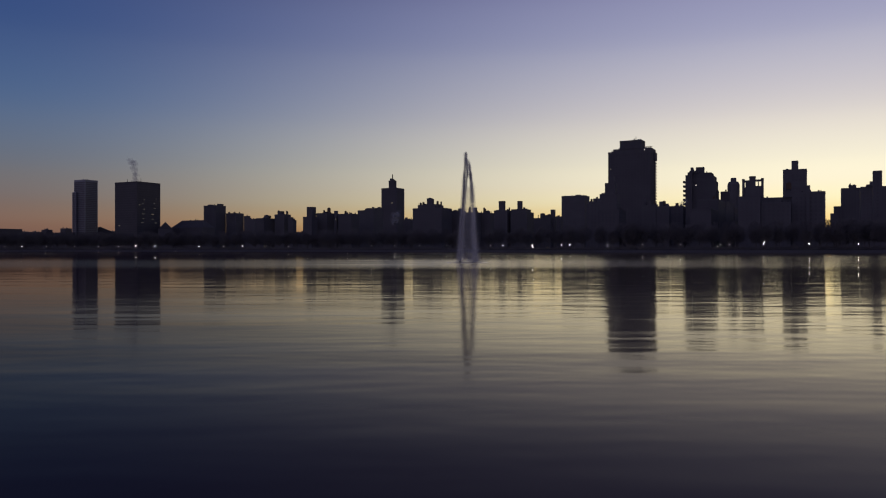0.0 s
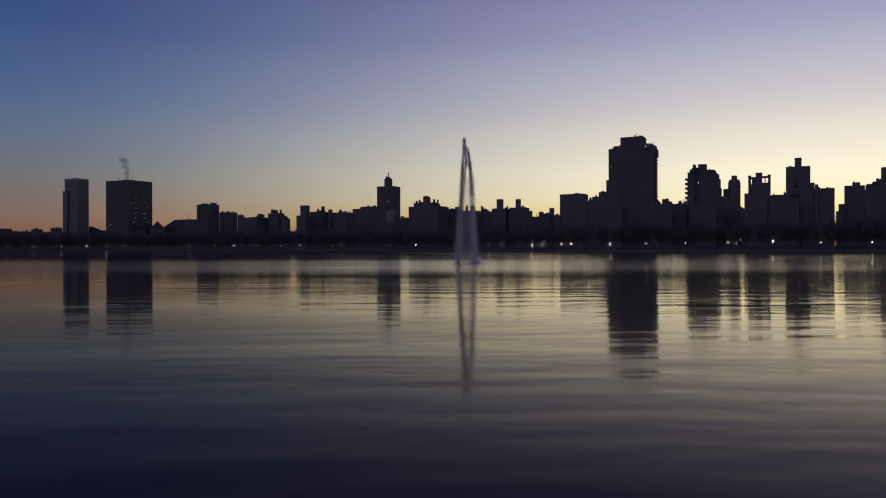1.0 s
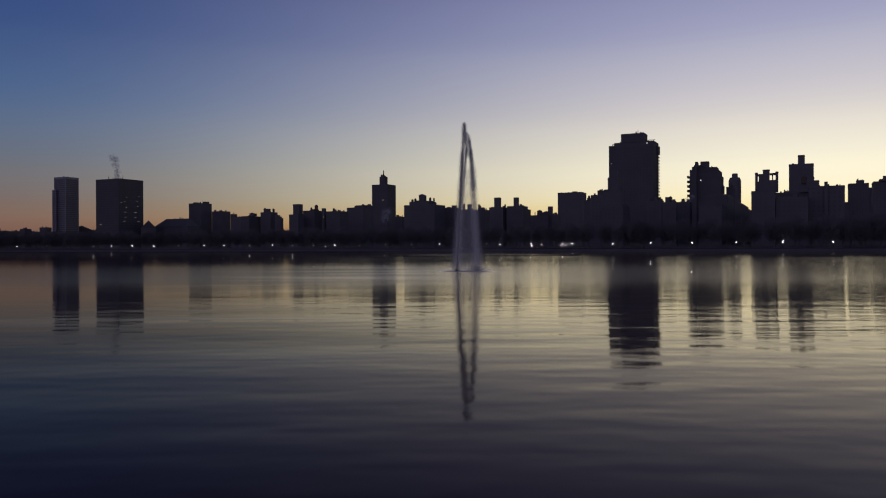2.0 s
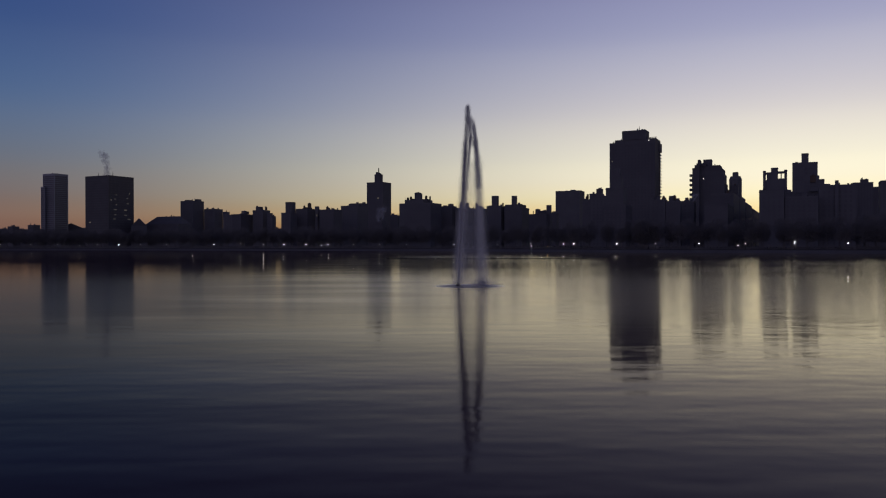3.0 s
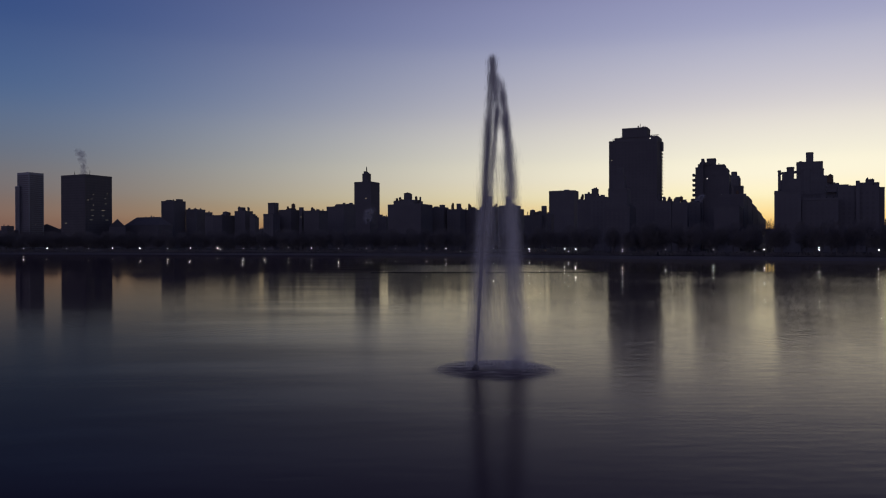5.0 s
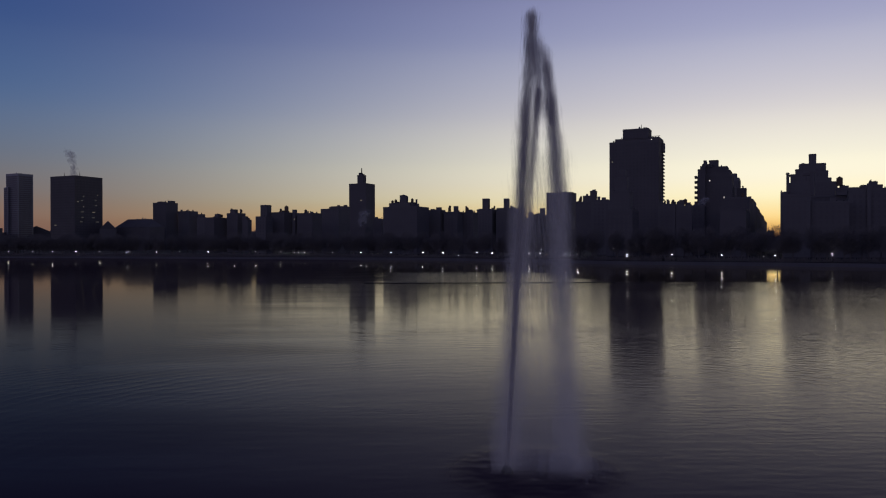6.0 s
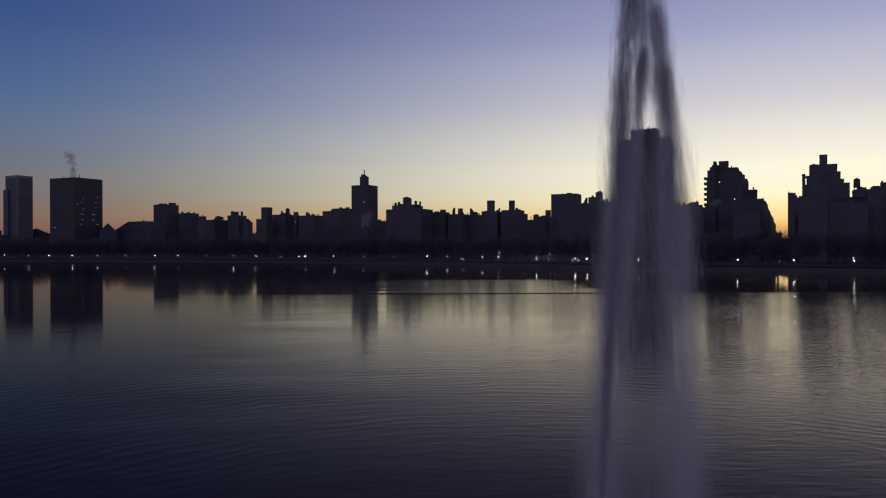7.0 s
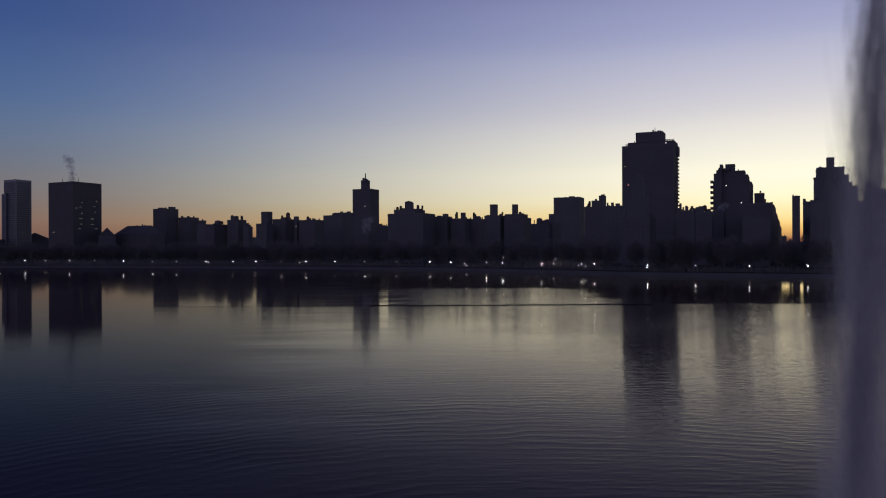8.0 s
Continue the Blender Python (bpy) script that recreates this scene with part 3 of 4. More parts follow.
def twin_chimney_house():
    """The avenue house whose roof carries open towers joined by a bridge."""
    ob, done = building("limestone avenue house with open twin roof towers", STONE, [(248.8, 593.7, 16.3, 18.0, 43.9)], lit=1, seed=13)
    q = done[0]
    z = q[5] - 0.8
    for u, a, h, nm in ((-5.2, 1.8, 15.4, "roof_tower"), (1.6, 4.6, 17.4, "roof_tower"), (9.0, 1.8, 15.6, "roof_tower")):
        bm = bmesh.new()
        add_box(bm, q[0] + u, q[1] + 2, z, z + h, a, 3.0)
        add_box(bm, q[0] + u, q[1] + 2, z + h - 1.0, z + h - 0.5, a + 0.5, 3.5)
        part(nm, bm, STONE, ob)
    for u, a, low, high in ((-2.1, 3.0, 0.0, 14.2), (-4.0, 1.0, 12.6, 14.0), (-4.0, 1.0, 0.0, 8.6), (6.0, 4.2, 13.0, 14.6), (6.0, 4.2, 0.0, 9.4), (6.0, 0.7, 9.4, 13.0)):
        bm = bmesh.new()
        add_box(bm, q[0] + u, q[1] + 2, z + low, z + high, a, 2.2)
        part("roof_bridge", bm, STONE, ob)


def gabled_hall(x, y, a, b, eave, ridge, label, name="gabled_hall", mat=BRICK, turn=0.0, hip=0.0):
    ob = thing(name, x, y, 3.0, GRID + turn, label, "building", "buildings along the park")
    bm = bmesh.new()
    add_box(bm, 0, 0, 0, eave - 3, a, b)
    part("wall", bm, mat, ob)
    bm = bmesh.new()
    v = [bm.verts.new(p) for p in ((-a / 2 - .5, -b / 2 - .5, eave - 3.4), (a / 2 + .5, -b / 2 - .5, eave - 3.4), (a / 2 + .5, b / 2 + .5, eave - 3.4), (-a / 2 - .5, b / 2 + .5, eave - 3.4),
                                  (-a / 2 - .5 + hip, 0, ridge - 3), (a / 2 + .5 - hip, 0, ridge - 3))]
    for f in ((0, 1, 5, 4), (2, 3, 4, 5), (3, 0, 4), (1, 2, 5), (3, 2, 1, 0)):
        bm.faces.new([v[i] for i in f])
    part("roof", bm, SLATE, ob)
    windows(ob, mat, [(0, 0, a, b, 0, eave - 3)], lit=0, seed=3)
    return ob


hospital_tower()
glass_tower()
balcony_tower()
terrace_tower()
round_tower()
spire_tower()
twin_chimney_house()
gabled_hall(-657, 1414, 30, 58, 32.5, 45.4, "wide brick hall with a pitched slate roof", turn=141)
gabled_hall(-489.0, 1300.0, 10, 24, 38.0, 50.5, "brick house with a steep slate gable", turn=137)
hall = gabled_hall(-450, 1328, 76, 30, 41.0, 54.4, "long school hall with a hipped slate roof", hip=12)
for u, h in ((6.0, 17.8), (11.5, 16.6), (-6.0, 16.2)):
    bm = bmesh.new()
    add_box(bm, u, 0.4, 34.0, 36.0 + h, 1.5, 1.2, 0.05)
    part("chimney", bm, BRICK, hall)
building("plain brick house behind the hospital wing", BRICK, [(-305.3, 1191.3, 18.1, 16.3, 50.2)], lit=0, seed=92,
         bits=[(-6.2, 2.1, 50.5, 'chimney')])
building("long low brick school at the park's end", BRICK, [(-806.0, 1421.2, 274.6, 20, 32.6)], lit=0, seed=93, bay=5.0)
building("brick apartment house with a stair hut", BRICK, [(-713.3, 1328.4, 13.4, 12.1, 36.8)], lit=0, seed=94)
building("small brick apartment house beside the glass tower", BRICK, [(-679.0, 1328.9, 14.2, 12.8, 39.2)], lit=0, seed=95)
building("broad brick apartment house at the park's end", BRICK, [(-826.5, 1375.2, 56.1, 50.5, 39.6)], lit=0, seed=96)
building("pale concrete hospital block with lower wings", CONCRETE,
         [(-428.9, 1387.6, 29.6, 26.7, 83.2), (-391.8, 1390.1, 24.0, 21.6, 69.0), (-367.5, 1385.4, 8.7, 7.8, 64.0), (-417.4, 1383.9, 6.2, 10, 86.5)], lit=1, seed=21,
         tanks=[(0, 0.0, 0.0, 0.9, 2.0), (1, 0.0, 0.0, 1.0, 1.8), (2, 0.0, 0.0, 0.8, 1.4)],
         bits=[(5.8, 0.3, 86.9, 'antenna'), (-9.5, 7.8, 83.5, 'stair_hut'), (-21.1, 3.5, 82.9, 'chimney'), (43.2, 1.7, 69.0, 'chimney'), (48.1, 1.3, 69.9, 'chimney'), (62.8, 5.0, 66.8, 'stair_hut')])
building("brown brick apartment house with a small roof hut", BRICK, [(-254.6, 1059.6, 15.1, 25, 45.9), (-251.1, 1052.8, 4.4, 4.0, 49.9)],
         lit=1, seed=3, tanks=[(0, 0.3, 0.2, 1.3, 2.6)],
         bits=[(2.5, 5.6, 49.0, 'gabled_hut'), (11.5, 5.5, 45.3, 'stair_hut'), (-8.3, 1.2, 45.0, 'chimney')])
building("stepped brick apartment house with a set-back top", BRICK, [(-229.5, 1058.7, 17.0, 15.3, 51.4), (-231.7, 1056.4, 7.0, 6.3, 56.1)],
         lit=1, seed=4, tanks=[(0, 0.42, 0.1, 1.2, 3.2)],
         bits=[(7.0, 1.2, 54.4, 'chimney'), (11.4, 0.9, 52.9, 'chimney'), (-7.2, 1.9, 55.4, 'chimney')])
building("narrow brick apartment house beside the street gap", BRICK, [(-212.9, 1045.3, 8.4, 7.6, 42.9), (-216.0, 1049.4, 5.5, 4.9, 47.2)],
         lit=0, seed=5, tanks=[],
         bits=[(3.0, 1.8, 42.8, 'stair_hut')])
building("limestone apartment house with a tall roof tower", STONE, [(-160.3, 893.1, 12.8, 11.5, 40.9), (-161.9, 910.3, 8.5, 7.6, 53.8)],
         lit=1, seed=6, tanks=[],
         bits=[(-8.3, 2.0, 40.1, 'stair_hut')])
building("brick apartment house crowned by a domed roof tank", BRICK, [(-142.5, 914.9, 16.4, 25, 46.0), (-130.9, 907.4, 3.8, 3.5, 48.8)],
         lit=1, seed=7, tanks=[(0, -0.1, -0.2, 1.2, 2.6), (0, 0.12, 0.0, 2.2, 5.2)],
         bits=[(-13.0, 2.6, 45.7, 'stair_hut'), (-2.1, 4.1, 46.0, 'stair_hut'), (1.6, 0.3, 51.3, 'antenna'), (-7.2, 1.0, 45.0, 'chimney')])
building("low brick apartment house with a roof tank", BRICK, [(-114.4, 902.1, 19.2, 17.3, 44.7)],
         lit=0, seed=8, tanks=[(0, -0.25, 0.0, 1.5, 2.4)],
         bits=[(-12.4, 3.5, 45.6, 'stair_hut'), (-1.8, 1.0, 44.8, 'chimney'), (3.1, 2.0, 44.1, 'stair_hut'), (9.4, 1.0, 44.0, 'chimney')])
building("long limestone apartment house rising in two steps", STONE, [(-94.1, 966.5, 23.8, 25, 52.2), (-89.0, 970.7, 17.0, 15.3, 55.5)],
         lit=0, seed=9, tanks=[],
         bits=[(-14.3, 4.4, 51.0, 'stair_hut'), (0.7, 1.6, 55.1, 'chimney'), (9.6, 3.2, 54.8, 'stair_hut'), (17.0, 0.3, 55.9, 'antenna')])
building("low brick town house", BRICK, [(-43.4, 956.5, 10.4, 9.3, 40.4)],
         lit=1, seed=10, tanks=[])
building("broad limestone apartment house with a gabled penthouse", STONE, [(-11.0, 819.3, 36.0, 25, 46.9), (-12.8, 817.8, 21.6, 20, 50.4), (-12.5, 811.4, 5.5, 4.9, 56.8)],
         lit=0, seed=11, tanks=[(1, -0.42, 0.0, 1.3, 2.6), (1, -0.22, 0.1, 0.9, 2.0), (1, 0.4, 0.0, 1.3, 3.0)],
         bits=[(-14.7, 2.7, 51.8, 'water_tank'), (-17.7, 0.3, 51.4, 'antenna'), (-8.2, 0.9, 50.1, 'chimney'), (11.1, 1.3, 52.1, 'chimney'), (8.2, 5.3, 49.1, 'stair_hut'), (19.7, 3.9, 45.2, 'stair_hut'), (-1.7, 5.3, 56.7, 'gabled_hut')])
building("limestone apartment house with a small penthouse", STONE, [(18.6, 838.3, 13.2, 11.9, 45.2), (20.3, 836.3, 3.7, 3.3, 47.7)],
         lit=0, seed=12, tanks=[],
         bits=[(-4.1, 3.6, 44.0, 'stair_hut'), (2.5, 4.1, 45.5, 'stair_hut'), (7.7, 0.5, 44.3, 'chimney')])
building("brick apartment house with a roof tank and hut", BRICK, [(34.6, 834.1, 14.5, 13.1, 43.1), (37.2, 832.3, 3.7, 3.4, 48.6)],
         lit=0, seed=13, tanks=[(0, -0.28, 0.0, 1.4, 3.2)],
         bits=[(-3.6, 2.3, 47.5, 'water_tank'), (8.6, 1.8, 43.0, 'stair_hut'), (-7.7, 0.5, 42.3, 'chimney')])
building("flat-roofed brick apartment house with a roof tank", BRICK, [(50.5, 844.0, 14.4, 13.0, 42.9)],
         lit=0, seed=14, tanks=[(0, -0.1, 0.0, 1.3, 3.6)],
         bits=[(-2.7, 2.1, 47.4, 'water_tank'), (2.0, 2.3, 43.0, 'stair_hut'), (6.0, 0.7, 42.4, 'chimney')])
building("limestone apartment house with a square roof tower", STONE, [(76.3, 926.1, 17.7, 15.9, 50.0), (75.1, 924.2, 6.7, 6.0, 61.8)],
         lit=0, seed=15, tanks=[(0, 0.45, 0.1, 1.0, 2.5)],
         bits=[(-8.6, 3.1, 48.7, 'stair_hut'), (8.9, 0.3, 48.9, 'antenna'), (6.3, 2.0, 49.5, 'stair_hut')])
building("stepped limestone apartment house with a slim roof tower", STONE, [(100.1, 921.0, 21.5, 25, 47.4), (98.6, 921.2, 18.8, 20, 51.1), (96.6, 915.3, 5.2, 4.7, 61.3)],
         lit=0, seed=16, tanks=[],
         bits=[(-13.8, 0.3, 49.7, 'antenna'), (5.3, 2.6, 49.9, 'stair_hut'), (12.8, 2.0, 46.1, 'stair_hut')])
building("brick apartment house with uneven roof huts", BRICK, [(141.7, 1016.6, 24.2, 25, 44.1), (136.6, 1006.7, 4.3, 3.9, 49.9), (146.2, 1016.3, 8.0, 10, 48.4), (151.8, 1009.4, 5.4, 4.9, 55.6)],
         lit=1, seed=17, tanks=[(0, -0.25, 0, 0.9, 3.0)],
         bits=[(-9.7, 0.7, 46.7, 'chimney'), (-3.3, 5.2, 49.3, 'gabled_hut'), (5.1, 4.0, 47.1, 'stair_hut')])
building("wide pale concrete slab tower with chamfered top", CONCRETE, [(268.6, 1486.4, 47.5, 35, 108.0)],
         lit=0, seed=18, tanks=[],
         bits=[(-6.9, 1.8, 107.7, 'chimney'), (5.8, 8.9, 108.3, 'stair_hut'), (20.6, 3.6, 106.8, 'stair_hut')])
building("limestone apartment house with tank and roof tower", STONE, [(268.5, 1268.9, 34.2, 25, 78.8), (270.7, 1267.2, 18.4, 18, 88.1), (276.0, 1266.1, 9.2, 9, 95.8)],
         lit=0, seed=19, tanks=[(0, -0.38, 0.0, 2.4, 4.0)],
         bits=[(-11.8, 3.8, 86.2, 'water_tank'), (17.1, 2.3, 82.8, 'chimney'), (-16.2, 3.0, 78.5, 'stair_hut')])
building("limestone apartment house with a plain cornice", STONE, [(158.8, 745.2, 16.3, 14.7, 49.2)],
         lit=0, seed=20, tanks=[(0, -0.2, 0.0, 1.0, 1.6)],
         bits=[(-3.4, 2.0, 50.2, 'stair_hut'), (0.4, 1.6, 48.7, 'stair_hut'), (3.6, 2.0, 47.7, 'stair_hut'), (-7.1, 1.2, 48.5, 'chimney')])
building("pale limestone tower stepping back to a slim top", STONE, [(153.6, 665.5, 19.2, 25, 36.8), (151.7, 660.9, 14.2, 12.8, 50.7), (151.6, 660.5, 8.8, 7.9, 60.8), (152.5, 661.0, 4.7, 4.3, 66.6)],
         lit=1, seed=21, tanks=[])
building("low limestone town house with a chimney stack", STONE, [(188.7, 667.9, 12.6, 11.3, 41.6), (188.1, 665.3, 2.1, 1.9, 44.2)],
         lit=0, seed=22, tanks=[(0, 0.3, 0.1, 1.0, 2.0)],
         bits=[(-4.0, 1.5, 44.9, 'gabled_hut'), (-2.0, 1.1, 42.0, 'chimney'), (0.3, 1.5, 42.7, 'stair_hut'), (3.1, 1.1, 41.0, 'chimney')])
building("low limestone town house with a stair hut", STONE, [(199.5, 662.0, 11.2, 10.1, 40.1), (197.5, 662.2, 3.5, 3.1, 44.4)],
         lit=0, seed=23, tanks=[],
         bits=[(-6.5, 1.5, 41.7, 'stair_hut'), (0.4, 2.9, 43.1, 'water_tank'), (-2.6, 1.1, 40.8, 'chimney'), (3.5, 1.5, 40.2, 'stair_hut')])
building("brick tower house with a set-back top", BRICK, [(326.0, 848.5, 8.8, 7.9, 67.7), (326.9, 853.2, 14.9, 22, 55.0)],
         lit=0, seed=24, tanks=[(0, 0.1, 0.0, 0.8, 1.2)],
         bits=[(1.6, 0.3, 67.9, 'antenna'), (4.1, 2.5, 53.6, 'stair_hut')])
building("slim far brick slab tower beyond the side street", BRICK, [(732.0, 1566.0, 14.0, 10.0, 116.5)],
         lit=0, seed=25, tanks=[],
         bits=[(0.5, 0.4, 116.5, 'antenna')])
building("brick apartment house with a plain roof", BRICK, [(336.6, 777.0, 9.4, 11.0, 54.8)],
         lit=0, seed=26, tanks=[],
         bits=[(2.1, 2.3, 53.9, 'stair_hut'), (-2.4, 0.9, 53.5, 'chimney')])
building("grey concrete tower with a tall square roof block", CONCRETE, [(469.5, 979.9, 28.3, 28, 106.4), (465.8, 972.4, 7.9, 10, 117.6)],
         lit=1, seed=27, tanks=[])
building("grey concrete wing stepping down beside the tower", CONCRETE, [(419.5, 862, 20.3, 12, 75.4), (417.7, 864, 15.4, 10, 79.6), (417.1, 866, 12.4, 9, 87.3)], lit=0, seed=31, tanks=[])
building("limestone apartment house with a roof kiosk", STONE, [(284.4, 618.5, 31.7, 12, 44.8), (293.4, 612, 13.4, 12, 49.6)],
         lit=1, seed=28, tanks=[],
         bits=[(6.6, 4.2, 55.6, 'water_tank')])
building("plain limestone apartment house between taller ones", STONE, [(266.2, 585.4, 21.6, 14, 38.6)], lit=0, seed=99)
building("limestone corner apartment house on the avenue", STONE, [(291.0, 583.6, 23.6, 14, 46.8), (287.4, 577.4, 2.3, 2.0, 49.8)],
         lit=0, seed=29, tanks=[])
building("narrow brick house at the street gap", BRICK, [(465.6, 863.2, 11.5, 6.4, 51.5)],
         lit=0, seed=30, tanks=[])
building("low brick house at the street gap", BRICK, [(417.1, 783.9, 6.3, 5.7, 39.4)],
         lit=0, seed=31, tanks=[])
building("long low limestone row on the avenue", STONE, [(333.4, 576.0, 47.0, 12, 25.3)],
         lit=1, seed=32, tanks=[])
building("long low limestone row with a stair hut", STONE, [(218.5, 713.4, 31.6, 14, 42.8), (212.0, 706.3, 3.6, 3.3, 46.3)],
         lit=0, seed=33, tanks=[(0, 0.3, 0.0, 1.0, 2.0)],
         bits=[(9.6, 2.0, 42.0, 'stair_hut'), (12.9, 1.2, 42.8, 'chimney')])
building("brick wing beside the stepped tower", BRICK, [(313.0, 845.1, 7.8, 12, 68.6)],
         lit=0, seed=34, tanks=[])
building("limestone apartment house with stepped roof huts", STONE, [(563.7, 1016.4, 23.4, 25, 84.8), (562.6, 1010.0, 9.0, 9, 88.9)],
         lit=1, seed=35, tanks=[])
building("broad limestone apartment house on the avenue", STONE, [(470.1, 797.9, 29.6, 25, 68.6), (462.5, 792.5, 10.1, 14, 70.7)],
         lit=1, seed=36, tanks=[])
building("brick tower house with a tall roof block", BRICK, [(390.9, 660.6, 6.9, 9, 71.6)],
         lit=0, seed=37, tanks=[])


def street_row():
    """Houses in line along the north side of the open side street, running back from the avenue."""
    c, d = math.cos(radians(GRID)), math.sin(radians(GRID))
    for i, (s0, s1, w, top) in enumerate(((20, 66, 17, 36.0), (72, 128, 18, 47.0), (134, 204, 17, 49.0), (214, 304, 19, 46.5), (318, 448, 20, 45.0), (460, 600, 22, 42.0))):
        s = (s0 + s1) / 2
        x, y = 217 - d * s - c * w / 2, 600 + c * s - d * w / 2
        building(("brick corner house at the side street", "brick apartment house along the side street", "brick apartment house with a bare party wall")[i % 3], BRICK, [(x, y, w, s1 - s0, top)],
                 lit=0, seed=60 + i, tanks=[(0, 0.2, -0.3, 1.1, 2.2)] if i % 2 else [], sides=(0,))

    for i, (s0, s1, w, top) in enumerate(((24, 88, 17, 38.0), (94, 168, 18, 40.0), (174, 236, 16, 41.0), (272, 400, 20, 43.0))):
        s = (s0 + s1) / 2
        x, y = 238 - d * s + c * w / 2, 582 + c * s + d * w / 2
        building(("brick town house row along the side street", "brick apartment house facing the side street")[i % 2], BRICK, [(x, y, w, s1 - s0, top)], lit=0, seed=80 + i, sides=(0,))


street_row()


building("plain brick house between taller ones", BRICK, [(173.1, 1108.8, 14.1, 12.7, 49.7)], lit=0, seed=71)
building("brick apartment house beyond the avenue", BRICK, [(571.2, 1010.6, 16.9, 15.2, 78.8)], lit=0, seed=72)


def far_row():
    """The lower houses further back, between and behind the towers."""
    rnd = random.Random(40)
    x = -1180.0
    while x < 1250:
        a = rnd.uniform(26, 46)
        y = 1560 - 0.12 * x + rnd.uniform(-20, 20)
        turn = math.degrees(math.atan2(x + a / 2, y))
        # the side streets stay open to the sky
        if not (24.5 < turn < 29.5):
            building(rnd.choice(("plain brick apartment house further back", "low brick apartment house with a bare roof", "grey apartment house behind the park row")), rnd.choice((BRICK, CONCRETE, STONE)),
                     [(x + a / 2, y, a * 0.8, 18, rnd.uniform(34, 43))], lit=0, seed=int(x) + 2000, bay=4.2, storey=3.6)
        x += a


far_row()
building("low brick house closing the end of the side street", BRICK, [(735.0, 1520.0, 120.0, 18, 27.0)], lit=0, seed=98, bay=4.2, storey=3.6)


# ---------------------------------------------------------------- trees of the park
def make_tree(seed, height):
    """A bare winter tree: trunk, limbs and a haze of fine twigs."""
    rnd = random.Random(seed)
    ob = thing("bare_tree", 0, 0, 0, 0, "bare leafless park tree with a fine twig crown", "tree", "park trees")
    trunk, limbs = bmesh.new(), bmesh.new()
    fork = height * rnd.uniform(0.22, 0.3)
    add_tube(trunk, [(0, 0, -0.5), (0.05, 0, fork * 0.5), (0.1, 0.05, fork), (0.15, 0.1, height * 0.62)], [0.42, 0.34, 0.28, 0.12], 7)
    for i in range(9):
        ang = i * 2.4 + rnd.uniform(-.4, .4)
        z0 = fork + (height * 0.6 - fork) * i / 9
        reach = height * rnd.uniform(0.2, 0.32) * (1 - 0.04 * i)
        p = [Vector((0.1, 0.05, z0))]
        rise = rnd.uniform(0.8, 1.5)
        for k in (0.45, 1.0):
            p.append(p[0] + Vector((math.cos(ang) * reach * k, math.sin(ang) * reach * k, reach * rise * k ** 1.3 + rnd.uniform(-.3, .3))))
        add_tube(limbs, p, [0.15, 0.1, 0.04], 5)
    part("trunk", trunk, BARK, ob)
    part("branchwork", limbs, BARK, ob)
    verts, faces = [], []
    wide = height * 0.34
    for k in range(1900):
        # twigs fill an uneven egg-shaped crown and point up and outwards
        u = Vector((rnd.gauss(0, 1), rnd.gauss(0, 1), rnd.gauss(0, 1))).normalized() * rnd.random() ** 0.4
        lump = 0.8 + 0.35 * noise.noise(Vector((u.x * 1.7 + seed * 3.1, u.y * 1.7, u.z * 1.7)))
        p = Vector((u.x * wide * lump, u.y * wide * lump, height * (0.54 + 0.42 * u.z * lump)))
        way = (Vector((u.x, u.y, 0.55 + 0.5 * u.z)) + Vector((rnd.gauss(0, .45), rnd.gauss(0, .45), rnd.gauss(0, .3)))).normalized()
        e = p + way * rnd.uniform(0.9, 2.4)
        side = way.cross(Vector((rnd.gauss(0, 1), rnd.gauss(0, 1), rnd.gauss(0, 1)))).normalized() * 0.07
        up = way.cross(side).normalized() * 0.12
        b = len(verts)
        verts += [tuple(p + side), tuple(p - side), tuple(p + up), tuple(e)]
        faces += [(b, b + 1, b + 3), (b + 1, b + 2, b + 3), (b + 2, b, b + 3)]
    mesh_part("crown", verts, faces, TWIGS, ob, "fine bare twigs")
    return ob


def shore_at(s):
    """Place and outward way at s of the far bank, from the west (0) to the east (1)."""
    k0, k1 = 3 * 6, 25 * 6
    f = k0 + s * (k1 - k0)
    i = min(int(f), k1 - 1)
    p = LINE[i].lerp(LINE[i + 1], f - i)
    return p, OUTWARD[i]


def plant_trees():
    rnd = random.Random(77)
    kinds = [make_tree(i, h) for i, h in enumerate((18.0, 20.5, 22.5, 16.5))]
    for i in range(300):
        s = (i + rnd.random()) / 300
        p, nn = shore_at(s)
        off = rnd.uniform(12, 26) if i % 2 else rnd.uniform(24, 52)
        if p.x > 60:
            off = rnd.uniform(11, 24) if i % 2 else rnd.uniform(20, 40)
        q = p + nn * off
        m = pose(q.x, q.y, 2.3 + max(0, off - 14) / 30 * 0.8, 0, 0, rnd.uniform(0, 360))
        if i < 4:
            kinds[i].matrix_basis = m
        else:
            copy_thing(kinds[i % 4], m)


plant_trees()


